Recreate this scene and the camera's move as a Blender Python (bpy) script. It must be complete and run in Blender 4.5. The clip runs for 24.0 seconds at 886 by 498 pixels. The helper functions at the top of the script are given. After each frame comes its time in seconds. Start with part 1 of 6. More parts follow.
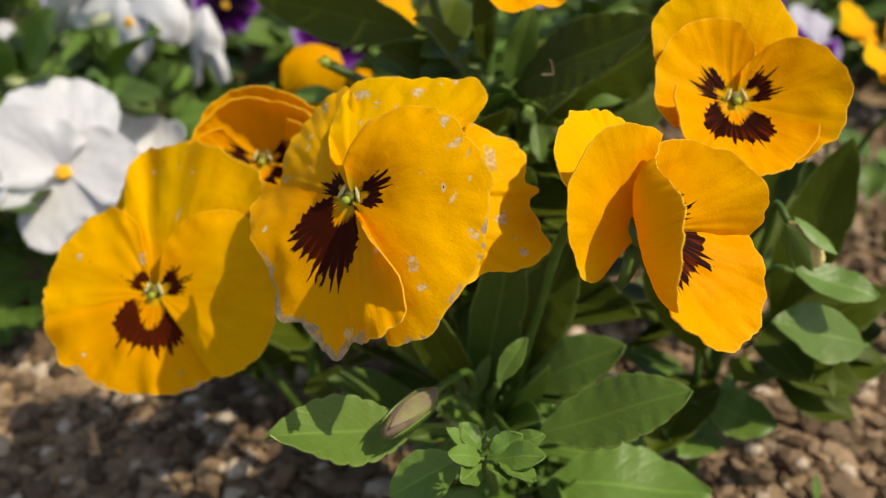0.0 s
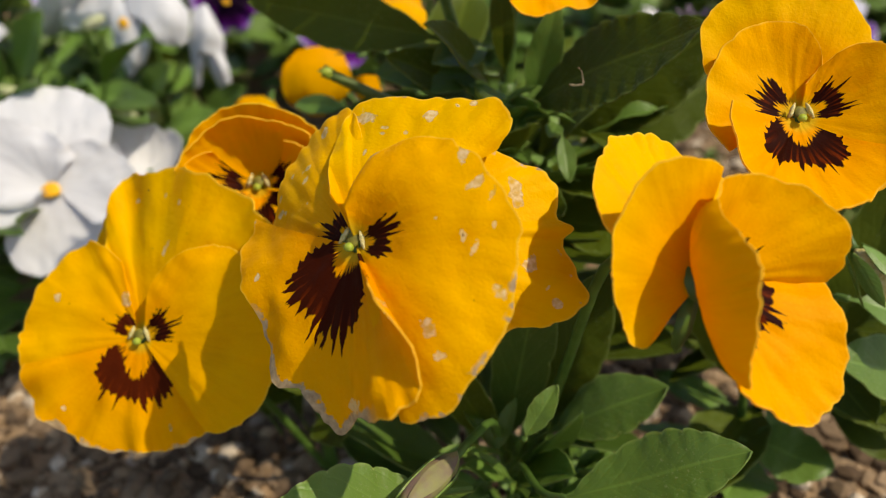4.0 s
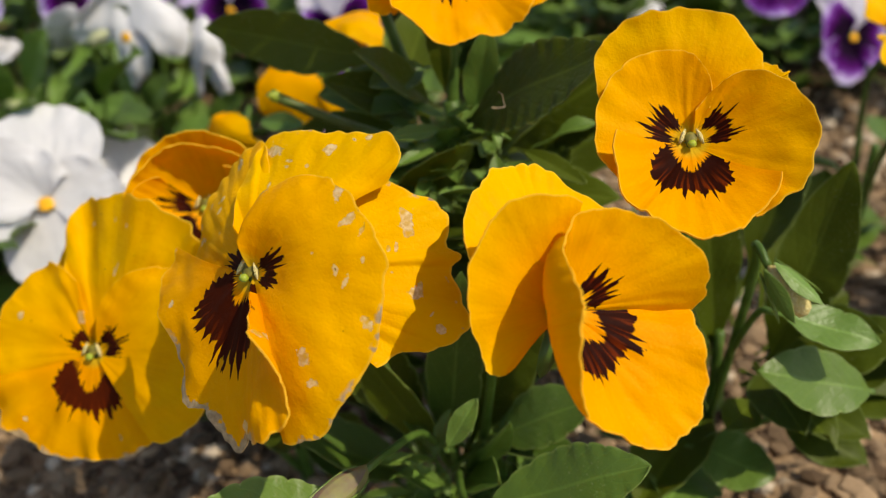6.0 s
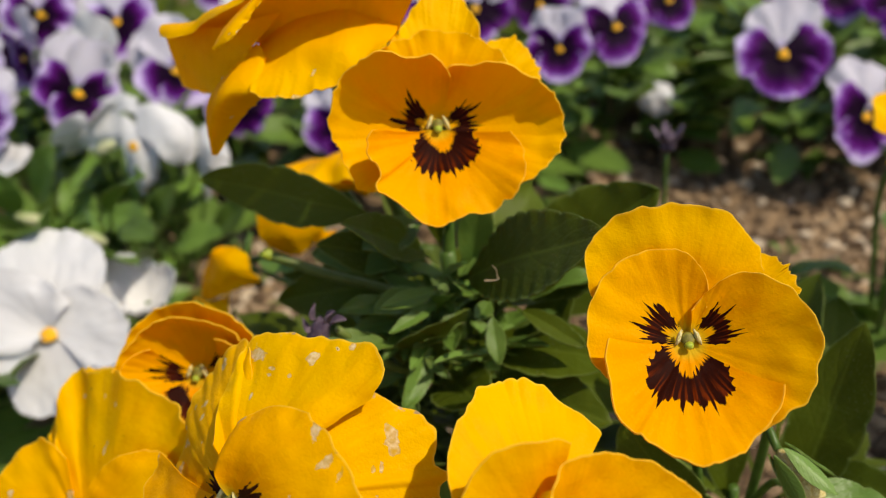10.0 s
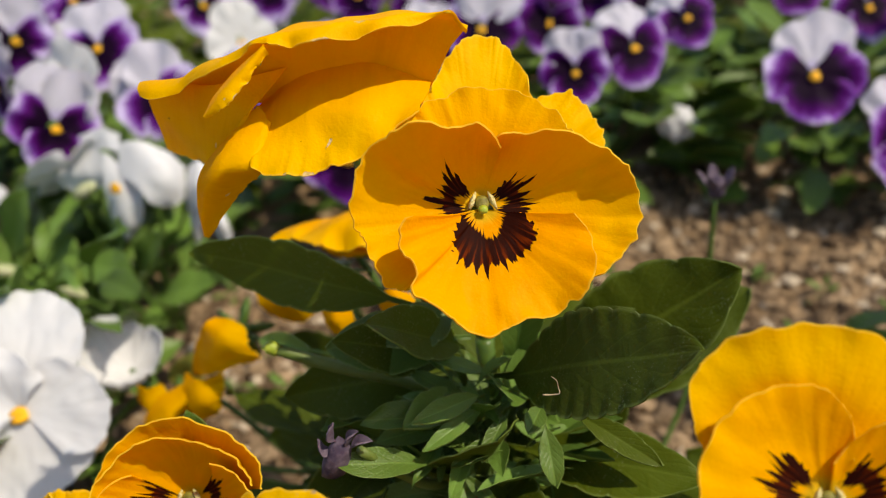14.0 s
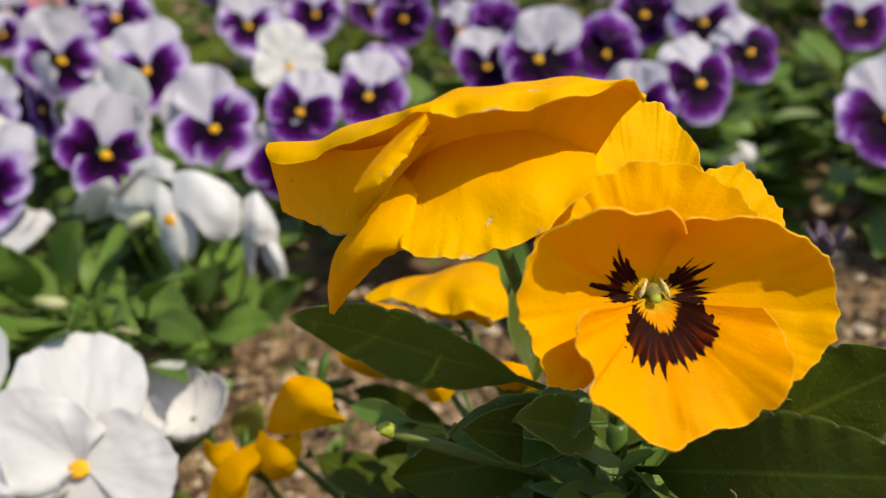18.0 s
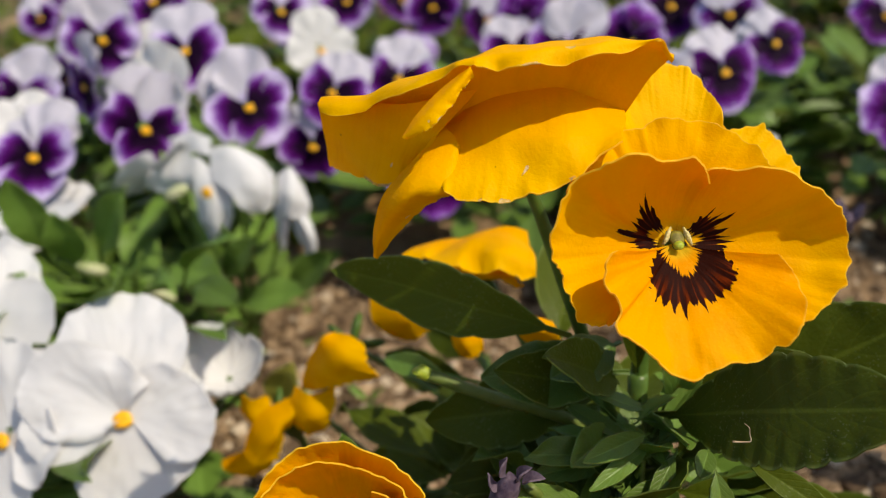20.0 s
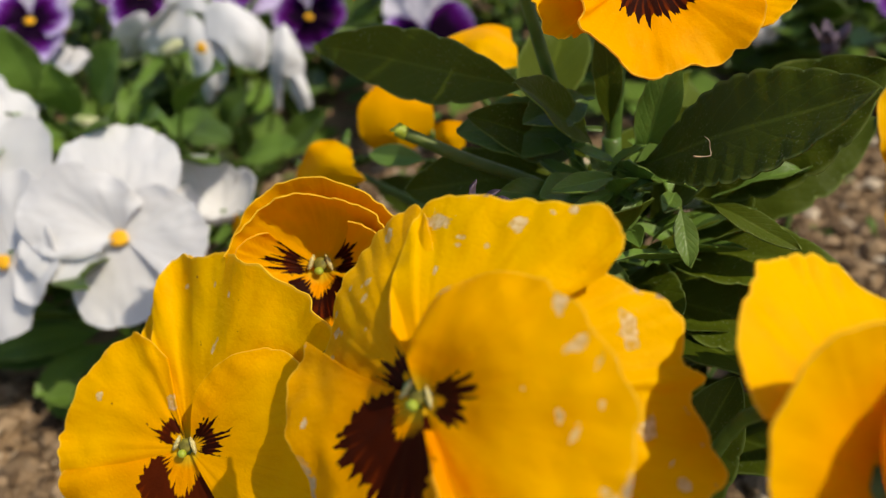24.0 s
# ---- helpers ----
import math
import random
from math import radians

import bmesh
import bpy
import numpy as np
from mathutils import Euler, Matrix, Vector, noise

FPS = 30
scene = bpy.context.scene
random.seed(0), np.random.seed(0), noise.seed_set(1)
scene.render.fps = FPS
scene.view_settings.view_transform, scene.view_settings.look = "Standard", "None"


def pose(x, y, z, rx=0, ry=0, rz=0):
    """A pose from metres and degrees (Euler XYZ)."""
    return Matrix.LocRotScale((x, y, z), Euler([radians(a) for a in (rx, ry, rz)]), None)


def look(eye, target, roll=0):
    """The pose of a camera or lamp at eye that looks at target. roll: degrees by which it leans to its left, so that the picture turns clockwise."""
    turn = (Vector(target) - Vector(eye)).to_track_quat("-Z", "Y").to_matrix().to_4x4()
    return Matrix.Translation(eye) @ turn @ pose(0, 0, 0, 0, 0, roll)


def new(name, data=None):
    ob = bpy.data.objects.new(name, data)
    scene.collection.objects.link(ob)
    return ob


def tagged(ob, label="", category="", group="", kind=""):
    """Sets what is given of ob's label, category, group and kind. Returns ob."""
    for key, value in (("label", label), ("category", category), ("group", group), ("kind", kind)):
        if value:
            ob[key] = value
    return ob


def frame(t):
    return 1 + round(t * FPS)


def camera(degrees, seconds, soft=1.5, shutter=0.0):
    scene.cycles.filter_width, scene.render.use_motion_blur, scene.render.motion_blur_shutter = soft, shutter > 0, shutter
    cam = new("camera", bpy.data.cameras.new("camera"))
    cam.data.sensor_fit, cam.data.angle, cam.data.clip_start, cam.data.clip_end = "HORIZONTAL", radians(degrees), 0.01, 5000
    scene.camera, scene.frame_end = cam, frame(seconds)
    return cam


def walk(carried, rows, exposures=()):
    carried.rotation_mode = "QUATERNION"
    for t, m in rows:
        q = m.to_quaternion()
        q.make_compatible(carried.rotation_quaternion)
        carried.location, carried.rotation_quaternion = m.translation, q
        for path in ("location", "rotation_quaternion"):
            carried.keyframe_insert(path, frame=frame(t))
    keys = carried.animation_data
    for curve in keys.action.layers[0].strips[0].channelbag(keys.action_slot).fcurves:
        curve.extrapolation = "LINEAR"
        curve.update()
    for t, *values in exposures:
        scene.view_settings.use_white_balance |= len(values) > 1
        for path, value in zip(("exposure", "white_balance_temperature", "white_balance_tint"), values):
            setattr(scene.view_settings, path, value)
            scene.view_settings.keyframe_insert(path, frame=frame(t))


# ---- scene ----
cam = camera(57.5, 24.0, 1.1)
METRES, EYE, TILT, LEAN, TURN = 0.35, 0.2317, -30.0, 0.0, 0.0
ROWS = [
    (0.0, 0.0, 0.0, 0.0, 0.0, -0.0, 0.0),
    (0.5, -0.0048, 0.0225, 0.0088, 0.55, -1.79, 1.12),
    (1.0, -0.0058, 0.0297, 0.0362, 1.06, -3.12, 2.02),
    (1.5, -0.0153, 0.0575, 0.0103, 0.71, -2.62, 1.1),
    (2.0, -0.0149, 0.084, 0.0267, -0.09, -1.29, 0.71),
    (2.5, -0.0217, 0.0875, 0.0224, -0.4, -0.79, 0.45),
    (4.5, 0.0171, 0.0711, 0.0408, 1.65, -1.23, 1.24),
    (5.0, 0.0427, 0.0727, 0.0438, 2.33, -1.43, 1.49),
    (5.5, 0.0633, 0.0611, 0.0487, 3.38, -1.65, 1.58),
    (6.0, 0.0907, 0.0544, 0.0595, 4.52, -1.92, 1.7),
    (6.5, 0.1106, 0.0708, 0.064, 5.05, -1.84, 1.76),
    (7.0, 0.1095, 0.0631, 0.0721, 5.41, -1.58, 1.66),
    (7.5, 0.1036, 0.0558, 0.0758, 5.89, -1.23, 1.41),
    (8.0, 0.0911, 0.0517, 0.086, 6.21, -0.78, 1.26),
    (8.5, 0.0768, 0.0419, 0.0994, 6.58, -0.24, 1.31),
    (9.0, 0.0749, 0.0371, 0.1178, 6.79, 0.33, 1.47),
    (9.5, 0.0903, 0.0488, 0.1399, 6.6, 0.73, 2.12),
    (10.0, 0.1145, 0.0756, 0.1602, 6.07, 0.87, 3.08),
    (10.5, 0.1333, 0.1223, 0.1633, 5.2, 0.57, 3.9),
    (12.5, 0.1519, 0.1774, 0.2089, 4.45, 0.21, 5.39),
    (13.0, 0.1325, 0.1713, 0.2192, 4.91, 0.62, 5.15),
    (13.5, 0.101, 0.1727, 0.2247, 5.2, 1.03, 4.46),
    (14.0, 0.0731, 0.1821, 0.2241, 5.43, 1.31, 3.9),
    (14.5, 0.045, 0.1733, 0.2374, 5.86, 1.56, 3.65),
    (15.0, 0.0301, 0.1789, 0.2394, 6.29, 1.78, 3.4),
    (15.5, 0.0136, 0.1794, 0.2483, 6.54, 2.0, 3.07),
    (16.0, 0.0138, 0.1932, 0.2533, 6.44, 2.1, 2.9),
    (16.5, 0.0076, 0.2105, 0.2508, 6.19, 2.07, 2.79),
    (17.0, -0.0056, 0.2302, 0.2486, 6.0, 2.05, 2.65),
    (17.5, -0.0104, 0.233, 0.2565, 5.8, 2.12, 2.59),
    (18.0, -0.0144, 0.2226, 0.2714, 5.84, 2.24, 2.46),
    (18.5, -0.0268, 0.2152, 0.2587, 6.15, 2.31, 1.87),
    (20.5, -0.0226, 0.1782, 0.2345, 7.28, 1.8, 1.0),
    (21.0, -0.0281, 0.1726, 0.2196, 7.37, 1.36, 0.85),
    (21.5, -0.0326, 0.1698, 0.2067, 7.72, 0.89, 1.03),
    (22.0, -0.0273, 0.1673, 0.2045, 8.02, 0.4, 1.39),
    (22.5, -0.0251, 0.1625, 0.1866, 8.13, -0.09, 1.41),
    (23.0, -0.0147, 0.1682, 0.1729, 8.16, -0.67, 1.51),
    (23.5, -0.0068, 0.1741, 0.1439, 7.9, -1.36, 1.15),
    (24.0, -0.0019, 0.1742, 0.1077, 7.65, -1.88, 0.86),
]
walk(cam, [(t, pose(0, 0, EYE, TILT, LEAN, TURN) @ pose(METRES * x, METRES * y, METRES * z, 90 + pitch, roll, yaw)) for t, x, y, z, yaw, pitch, roll in ROWS], [(0.0, 0.08, 7300, 10), (5.0, 0.05, 7300, 10), (9.0, 0.02, 7300, 10), (13.0, 0.11, 7300, 10), (17.0, 0.09, 7300, 10), (21.0, 0.06, 7300, 10), (24.0, 0.0, 7300, 10)])
cam.data.dof.use_dof = True
cam.data.dof.focus_distance = 0.165
cam.data.dof.aperture_fstop = 12.0

# ---- light ----
SUN_DIR = Vector((0.545, -0.21, 0.81)).normalized()
world = bpy.data.worlds.new("sky")
scene.world = world
world.use_nodes = True
wn = world.node_tree
sky = wn.nodes.new("ShaderNodeTexSky")
sky.sky_type = "NISHITA"
sky.sun_disc = False
sky.sun_elevation = math.asin(SUN_DIR.z)
sky.sun_rotation = math.atan2(SUN_DIR.x, SUN_DIR.y)
wn.links.new(sky.outputs[0], wn.nodes["Background"].inputs[0])
wn.nodes["Background"].inputs[1].default_value = 0.15
sun = new("sun", bpy.data.lights.new("sun", "SUN"))
sun.data.energy = 3.75
sun.data.angle = radians(0.6)
sun.data.color = (1.0, 0.94, 0.82)
sun.matrix_world = look(SUN_DIR * 3, (0, 0, 0))


# ---- materials ----
class Graph:
    """A short way to write node materials."""

    def __init__(self, name):
        self.mat = bpy.data.materials.new(name)
        self.mat.use_nodes = True
        self.tree = self.mat.node_tree
        self.bsdf = self.tree.nodes["Principled BSDF"]
        self.out = self.tree.nodes["Material Output"]

    def put(self, sock, val):
        if isinstance(val, bpy.types.NodeSocket):
            self.tree.links.new(val, sock)
        elif val is not None:
            sock.default_value = (*val, 1.0) if isinstance(val, tuple) and len(val) == 3 and sock.type == "RGBA" else val

    def node(self, kind, *vals, **props):
        n = self.tree.nodes.new(kind)
        for k, v in props.items():
            setattr(n, k, v)
        for i, v in enumerate(vals):
            self.put(n.inputs[i], v)
        return n

    def m(self, op, a, b=0.0, c=0.0):
        return self.node("ShaderNodeMath", a, b, c, operation=op).outputs[0]

    def step(self, x, lo, hi, to0=0.0, to1=1.0):
        n = self.node("ShaderNodeMapRange", x, lo, hi, to0, to1, interpolation_type="SMOOTHSTEP")
        return n.outputs[0]

    def mix(self, f, a, b):
        n = self.node("ShaderNodeMix", data_type="RGBA")
        self.put(n.inputs[0], f), self.put(n.inputs[6], a), self.put(n.inputs[7], b)
        return n.outputs[2]

    def noise(self, vec, scale, detail=3.0, rough=0.55):
        n = self.node("ShaderNodeTexNoise", noise_dimensions="3D")
        self.put(n.inputs["Vector"], vec)
        n.inputs["Scale"].default_value, n.inputs["Detail"].default_value, n.inputs["Roughness"].default_value = scale, detail, rough
        return n.outputs["Fac"]

    def vec(self, x, y, z=0.0):
        return self.node("ShaderNodeCombineXYZ", x, y, z).outputs[0]

    def uv(self, name):
        s = self.node("ShaderNodeSeparateXYZ", self.node("ShaderNodeUVMap", uv_map=name).outputs[0])
        return s.outputs[0], s.outputs[1]

    def place(self):
        return self.node("ShaderNodeTexCoord").outputs["Object"]

    def rnd(self):
        return self.node("ShaderNodeObjectInfo").outputs["Random"]

    def bump(self, h, strength, dist=0.001):
        n = self.node("ShaderNodeBump")
        n.inputs["Strength"].default_value, n.inputs["Distance"].default_value = strength, dist
        self.put(n.inputs["Height"], h)
        return n.outputs[0]

    def finish(self, color, rough=0.5, normal=None, trans=0.0, trans_color=None, spec=0.4):
        b = self.bsdf
        self.put(b.inputs["Base Color"], color), self.put(b.inputs["Roughness"], rough), self.put(b.inputs["Specular IOR Level"], spec)
        if normal is not None:
            self.put(b.inputs["Normal"], normal)
        if trans:
            t = self.node("ShaderNodeBsdfTranslucent", trans_color if trans_color is not None else color)
            if normal is not None:
                self.put(t.inputs["Normal"], normal)
            s = self.node("ShaderNodeMixShader", trans, b.outputs[0], t.outputs[0])
            self.tree.links.new(s.outputs[0], self.out.inputs[0])
        return self.mat


def spots(g, ang, r, rows, size=1.0):
    """A mask of ragged flecks on a petal; rows: angle in radians, distance, half width and half height in cm, lean in radians."""
    jit = g.node("ShaderNodeTexNoise", noise_dimensions="3D")
    g.put(jit.inputs["Vector"], g.place())
    jit.inputs["Scale"].default_value, jit.inputs["Detail"].default_value, jit.inputs["Roughness"].default_value = 480.0, 5.0, 0.7
    wob = g.m("MULTIPLY", g.m("SUBTRACT", jit.outputs["Fac"], 0.56), 3.2)
    total = None
    for a0, r0, w, h, lean in rows:
        x = g.m("MULTIPLY", g.m("SUBTRACT", ang, a0), r0)
        y = g.m("SUBTRACT", r, r0)
        c, d = math.cos(lean), math.sin(lean)
        u = g.m("DIVIDE", g.m("ADD", g.m("MULTIPLY", x, c), g.m("MULTIPLY", y, d)), w * size)
        v = g.m("DIVIDE", g.m("SUBTRACT", g.m("MULTIPLY", y, c), g.m("MULTIPLY", x, d)), h * size)
        q = g.m("SUBTRACT", 1.0, g.m("SQRT", g.m("ADD", g.m("MULTIPLY", u, u), g.m("MULTIPLY", v, v))))
        total = q if total is None else g.m("MAXIMUM", total, q)
    return g.m("ADD", total, wob)


def yellow_petal(name, inner, outer, blotch=None, scar=0.0, trans=0.32, wither=None, flecks=(), holes=()):
    """Yellow petal; blotch: (outer radius, whisker length, half width, inner radius, redness), in cm and radians;
    flecks: pale scars, holes: brown-rimmed tears, as rows for spots()."""
    g = Graph(name)
    ang, r = g.uv("petal")
    s, k = g.uv("span")
    rnd = g.m("MULTIPLY", g.rnd(), 17.0)
    veins = g.noise(g.vec(g.m("MULTIPLY", ang, 21.0), g.m("MULTIPLY", r, 0.9), rnd), 1.0, 4.0)
    cloud = g.noise(g.place(), 70.0, 3.0)
    crimp = g.noise(g.place(), 260.0, 3.0, 0.6)
    fine = g.noise(g.place(), 1500.0, 2.0)
    col = g.mix(g.step(r, 0.4, 2.6), inner, outer)
    col = g.mix(g.step(g.m("ADD", g.m("MULTIPLY", veins, 0.40), g.m("MULTIPLY", cloud, 0.7)), 0.45, 0.95), col, tuple(0.86 * c for c in inner))
    col = g.mix(g.m("MULTIPLY", g.step(fine, 0.50, 0.72), 0.10), col, (0.95, 0.62, 0.05))
    col = g.mix(g.m("MULTIPLY", g.step(s, 0.982, 0.999), 0.40), col, (0.93, 0.68, 0.09))
    col = g.mix(g.m("MULTIPLY", g.step(r, 0.50, 0.22), 0.6), col, (0.62, 0.52, 0.03))
    rough = 0.58
    if blotch:
        rad, whisk, half, rin, red = blotch
        warp = g.noise(g.vec(g.m("MULTIPLY", ang, 6.0), g.m("MULTIPLY", r, 0.7), rnd), 1.0, 3.0)
        phase = g.m("DIVIDE", g.m("ADD", ang, g.m("MULTIPLY", warp, 0.34)), 0.14)
        tooth = g.m("MULTIPLY", g.m("PINGPONG", phase, 0.5), 2.0)
        amp = g.node("ShaderNodeTexWhiteNoise", noise_dimensions="2D")
        g.put(amp.inputs["Vector"], g.vec(g.m("FLOOR", phase), g.m("FLOOR", rnd)))
        spike = g.m("MULTIPLY", g.m("POWER", tooth, 1.25), g.m("ADD", 0.12, g.m("MULTIPLY", amp.outputs["Value"], 1.0)))
        fray = g.m("MULTIPLY", g.m("PINGPONG", g.m("DIVIDE", g.m("ADD", r, g.m("MULTIPLY", warp, 0.25)), 0.19), 0.5), 2.0)
        taper = g.m("ADD", 0.52, g.m("MULTIPLY", r, 0.48 / rad)) if half > 0.8 else 1.0
        far = g.m("MULTIPLY", g.m("MULTIPLY", g.m("ABSOLUTE", g.m("DIVIDE", ang, half)), taper), g.m("SUBTRACT", 1.06, g.m("MULTIPLY", g.m("POWER", fray, 1.5), 0.12)))
        fan = g.m("SUBTRACT", g.m("SUBTRACT", 1.0, g.m("MULTIPLY", g.m("POWER", far, 2.0), -0.05 if half > 0.8 else 0.12)), g.m("POWER", far, 9.0))
        lim = g.m("ADD", g.m("MULTIPLY", fan, rad - 0.30 * whisk), g.m("MULTIPLY", g.m("MULTIPLY", spike, g.step(far, 1.05, 0.55)), whisk))
        body = g.step(g.m("SUBTRACT", lim, r), -0.015, 0.03)
        low = g.m("MULTIPLY", g.m("ADD", 0.45, g.m("MULTIPLY", g.step(far, 0.55, 0.0), 0.50)), rin)
        low = g.m("ADD", low, g.m("MULTIPLY", g.m("SUBTRACT", 1.0, spike), 0.26))
        body = g.m("MULTIPLY", body, g.step(g.m("SUBTRACT", r, low), -0.03, 0.05))
        body = g.m("MULTIPLY", body, g.step(s, 0.80, 0.68))
        dark = g.mix(g.m("MAXIMUM", g.m("MULTIPLY", g.step(tooth, 0.55, 0.05), g.step(r, 0.5 * rad, 0.95 * rad)), red), (0.026, 0.0035, 0.001), (0.17, 0.022, 0.001))
        col = g.mix(body, col, dark)
    if scar:
        edge = g.m("MULTIPLY", g.step(s, 0.955, 0.985), g.step(g.noise(g.place(), 90.0, 4.0, 0.65), 0.74 - scar * 0.8, 0.78 - scar * 0.8))
        tan = g.mix(g.noise(g.place(), 600.0, 3.0), (0.20, 0.11, 0.045), (0.82, 0.64, 0.38))
        if wither:
            k0, k1, depth = wither
            rag = g.m("ADD", s, g.m("MULTIPLY", g.m("SUBTRACT", g.noise(g.place(), 160.0, 4.0, 0.6), 0.5), 0.32))
            dead = g.m("MULTIPLY", g.step(rag, 1.0 - depth, 1.02 - depth), g.m("MULTIPLY", g.step(k, k0, k0 + 0.05), g.step(k, k1 + 0.05, k1)))
            edge = g.m("MAXIMUM", edge, dead)
        col = g.mix(edge, col, tan)
        freck = g.step(g.noise(g.place(), 420.0, 1.0), 0.79, 0.82)
        col = g.mix(freck, col, (0.35, 0.13, 0.01))
    dent = None
    if flecks:
        dent = g.step(spots(g, ang, r, flecks), 0.0, 0.10)
        skin = g.mix(g.step(g.noise(g.place(), 800.0, 3.0), 0.35, 0.65), (0.64, 0.44, 0.16), (0.82, 0.68, 0.42))
        skin = g.mix(g.step(g.noise(g.place(), 260.0, 2.0), 0.52, 0.66), skin, (0.66, 0.40, 0.04))
        col = g.mix(g.m("MULTIPLY", dent, 0.85), col, skin)
    if holes:
        torn = spots(g, ang, r, holes)
        col = g.mix(g.step(torn, -0.05, 0.05), col, (0.80, 0.58, 0.24))
        col = g.mix(g.step(torn, 0.75, 0.85), col, (0.16, 0.07, 0.015))
    h = g.m("ADD", g.m("MULTIPLY", veins, 0.05), g.m("ADD", g.m("MULTIPLY", cloud, 1.3), g.m("MULTIPLY", fine, 0.16)))
    h = g.m("ADD", h, g.m("MULTIPLY", crimp, 0.42 if scar else 0.16))
    if dent is not None:
        h = g.m("SUBTRACT", h, g.m("MULTIPLY", dent, 0.25))
    return g.finish(col, rough, g.bump(h, 0.5, 0.0012), trans, None, 0.06)


def pale_petal(name, purple=False, margin=1.0, tint=((0.80, 0.80, 0.80), (0.74, 0.74, 0.77))):
    """White petal, or a purple one with a pale lilac margin; margin under 0.7 on a white one gives it a violet foot."""
    g = Graph(name)
    ang, r = g.uv("petal")
    s, k = g.uv("span")
    rnd = g.rnd()
    veins = g.noise(g.vec(g.m("MULTIPLY", ang, 20.0), g.m("MULTIPLY", r, 0.6), g.m("MULTIPLY", rnd, 19.0)), 1.0, 3.0)
    cloud = g.noise(g.place(), 45.0, 2.0)
    crimp = g.noise(g.place(), 240.0, 3.0)
    white = g.mix(cloud, *tint)
    col = white
    if purple:
        edge = g.m("ADD", s, g.m("ADD", g.m("MULTIPLY", g.m("SUBTRACT", veins, 0.5), 0.42), g.m("MULTIPLY", g.m("SUBTRACT", rnd, 0.5), 0.20)))
        tip = g.m("MULTIPLY", g.step(g.m("ABSOLUTE", g.m("SUBTRACT", k, 0.5)), 0.16, 0.02), 0.10)
        edge = g.m("ADD", edge, tip)
        col = g.mix(g.step(edge, 0.52 * margin, 0.98 * margin), (0.010, 0.0008, 0.014), (0.115, 0.004, 0.185))
        col = g.mix(g.step(edge, 0.86 * margin, margin + 0.03), col, (0.26, 0.08, 0.46))
        col = g.mix(g.step(edge, margin, margin + 0.13), col, (0.60, 0.52, 0.77))
    elif margin < 0.7:
        foot = g.m("ADD", r, g.m("MULTIPLY", veins, 0.9))
        col = g.mix(g.m("MULTIPLY", g.step(foot, 1.7, 0.9), 0.6), col, (0.40, 0.28, 0.66))
        col = g.mix(g.step(foot, 0.95, 0.65), col, (0.09, 0.004, 0.15))
    h = g.m("ADD", g.m("MULTIPLY", veins, 0.45 if purple else 0.16), g.m("ADD", cloud, g.m("MULTIPLY", crimp, 0.25)))
    return g.finish(col, 0.6, g.bump(h, 0.3, 0.0012), 0.28, None, 0.08 if purple else 0.2)


def leaf_green(name, a, b, trans=0.22, rough=0.40, spec=0.34):
    g = Graph(name)
    u, v = g.uv("leaf")
    rnd = g.rnd()
    blot = g.noise(g.place(), 70.0, 3.0)
    grain = g.noise(g.place(), 700.0, 2.0)
    col = g.mix(blot, a, b)
    col = g.mix(g.m("MULTIPLY", rnd, 0.5), col, tuple(1.5 * c for c in b))
    av = g.m("ABSOLUTE", v)
    side = g.m("ABSOLUTE", g.m("SINE", g.m("SUBTRACT", g.m("MULTIPLY", u, 26.0), g.m("MULTIPLY", av, 7.0))))
    rib = g.m("MAXIMUM", g.step(av, 0.07, 0.015), g.m("MULTIPLY", g.step(side, 0.16, 0.02), 0.5))
    col = g.mix(g.m("MULTIPLY", rib, 0.6), col, tuple(1.7 * c + 0.008 for c in b))
    notch, q = g.uv("rim")
    tip = g.m("MULTIPLY", g.step(av, 0.91, 0.985), g.m("ADD", 0.35, g.m("MULTIPLY", g.step(notch, 0.72, 0.95), 0.8)))
    col = g.mix(tip, col, (0.27, 0.36, 0.10))
    dust = g.step(g.noise(g.place(), 1700.0, 2.0), 0.62, 0.68)
    col = g.mix(g.m("MULTIPLY", dust, g.step(g.noise(g.place(), 55.0, 2.0), 0.45, 0.62, 0.08, 0.5)), col, (0.24, 0.28, 0.13))
    quilt = g.m("MULTIPLY", g.step(side, 0.0, 0.6), g.step(av, 0.04, 0.25))
    h = g.m("ADD", g.m("ADD", g.m("MULTIPLY", quilt, 0.12), g.m("MULTIPLY", blot, 1.3)), g.m("MULTIPLY", grain, 0.5))
    return g.finish(col, rough, g.bump(h, 0.35, 0.0010), trans, g.mix(0.5, col, (0.22, 0.32, 0.01)), spec)


def plain(name, a, b, scale=200.0, rough=0.5, strength=0.3, trans=0.0, spec=0.4):
    g = Graph(name)
    n = g.noise(g.place(), scale, 4.0)
    col = g.mix(g.step(n, 0.3, 0.7), a, b)
    return g.finish(col, rough, g.bump(n, strength, 0.001), trans, None, spec)


def soil(name):
    g = Graph(name)
    p = g.place()
    n1, n2, n3 = g.noise(p, 9.0, 5.0), g.noise(p, 90.0, 5.0, 0.65), g.noise(p, 420.0, 4.0, 0.65)
    col = g.mix(g.step(n2, 0.3, 0.7), (0.110, 0.068, 0.036), (0.40, 0.265, 0.150))
    col = g.mix(g.step(n1, 0.38, 0.72), col, (0.45, 0.31, 0.185))
    col = g.mix(g.step(n3, 0.60, 0.72), col, (0.46, 0.36, 0.25))
    h = g.m("ADD", n2, g.m("MULTIPLY", n3, 0.5))
    return g.finish(col, 0.92, g.bump(h, 0.9, 0.004), spec=0.15)


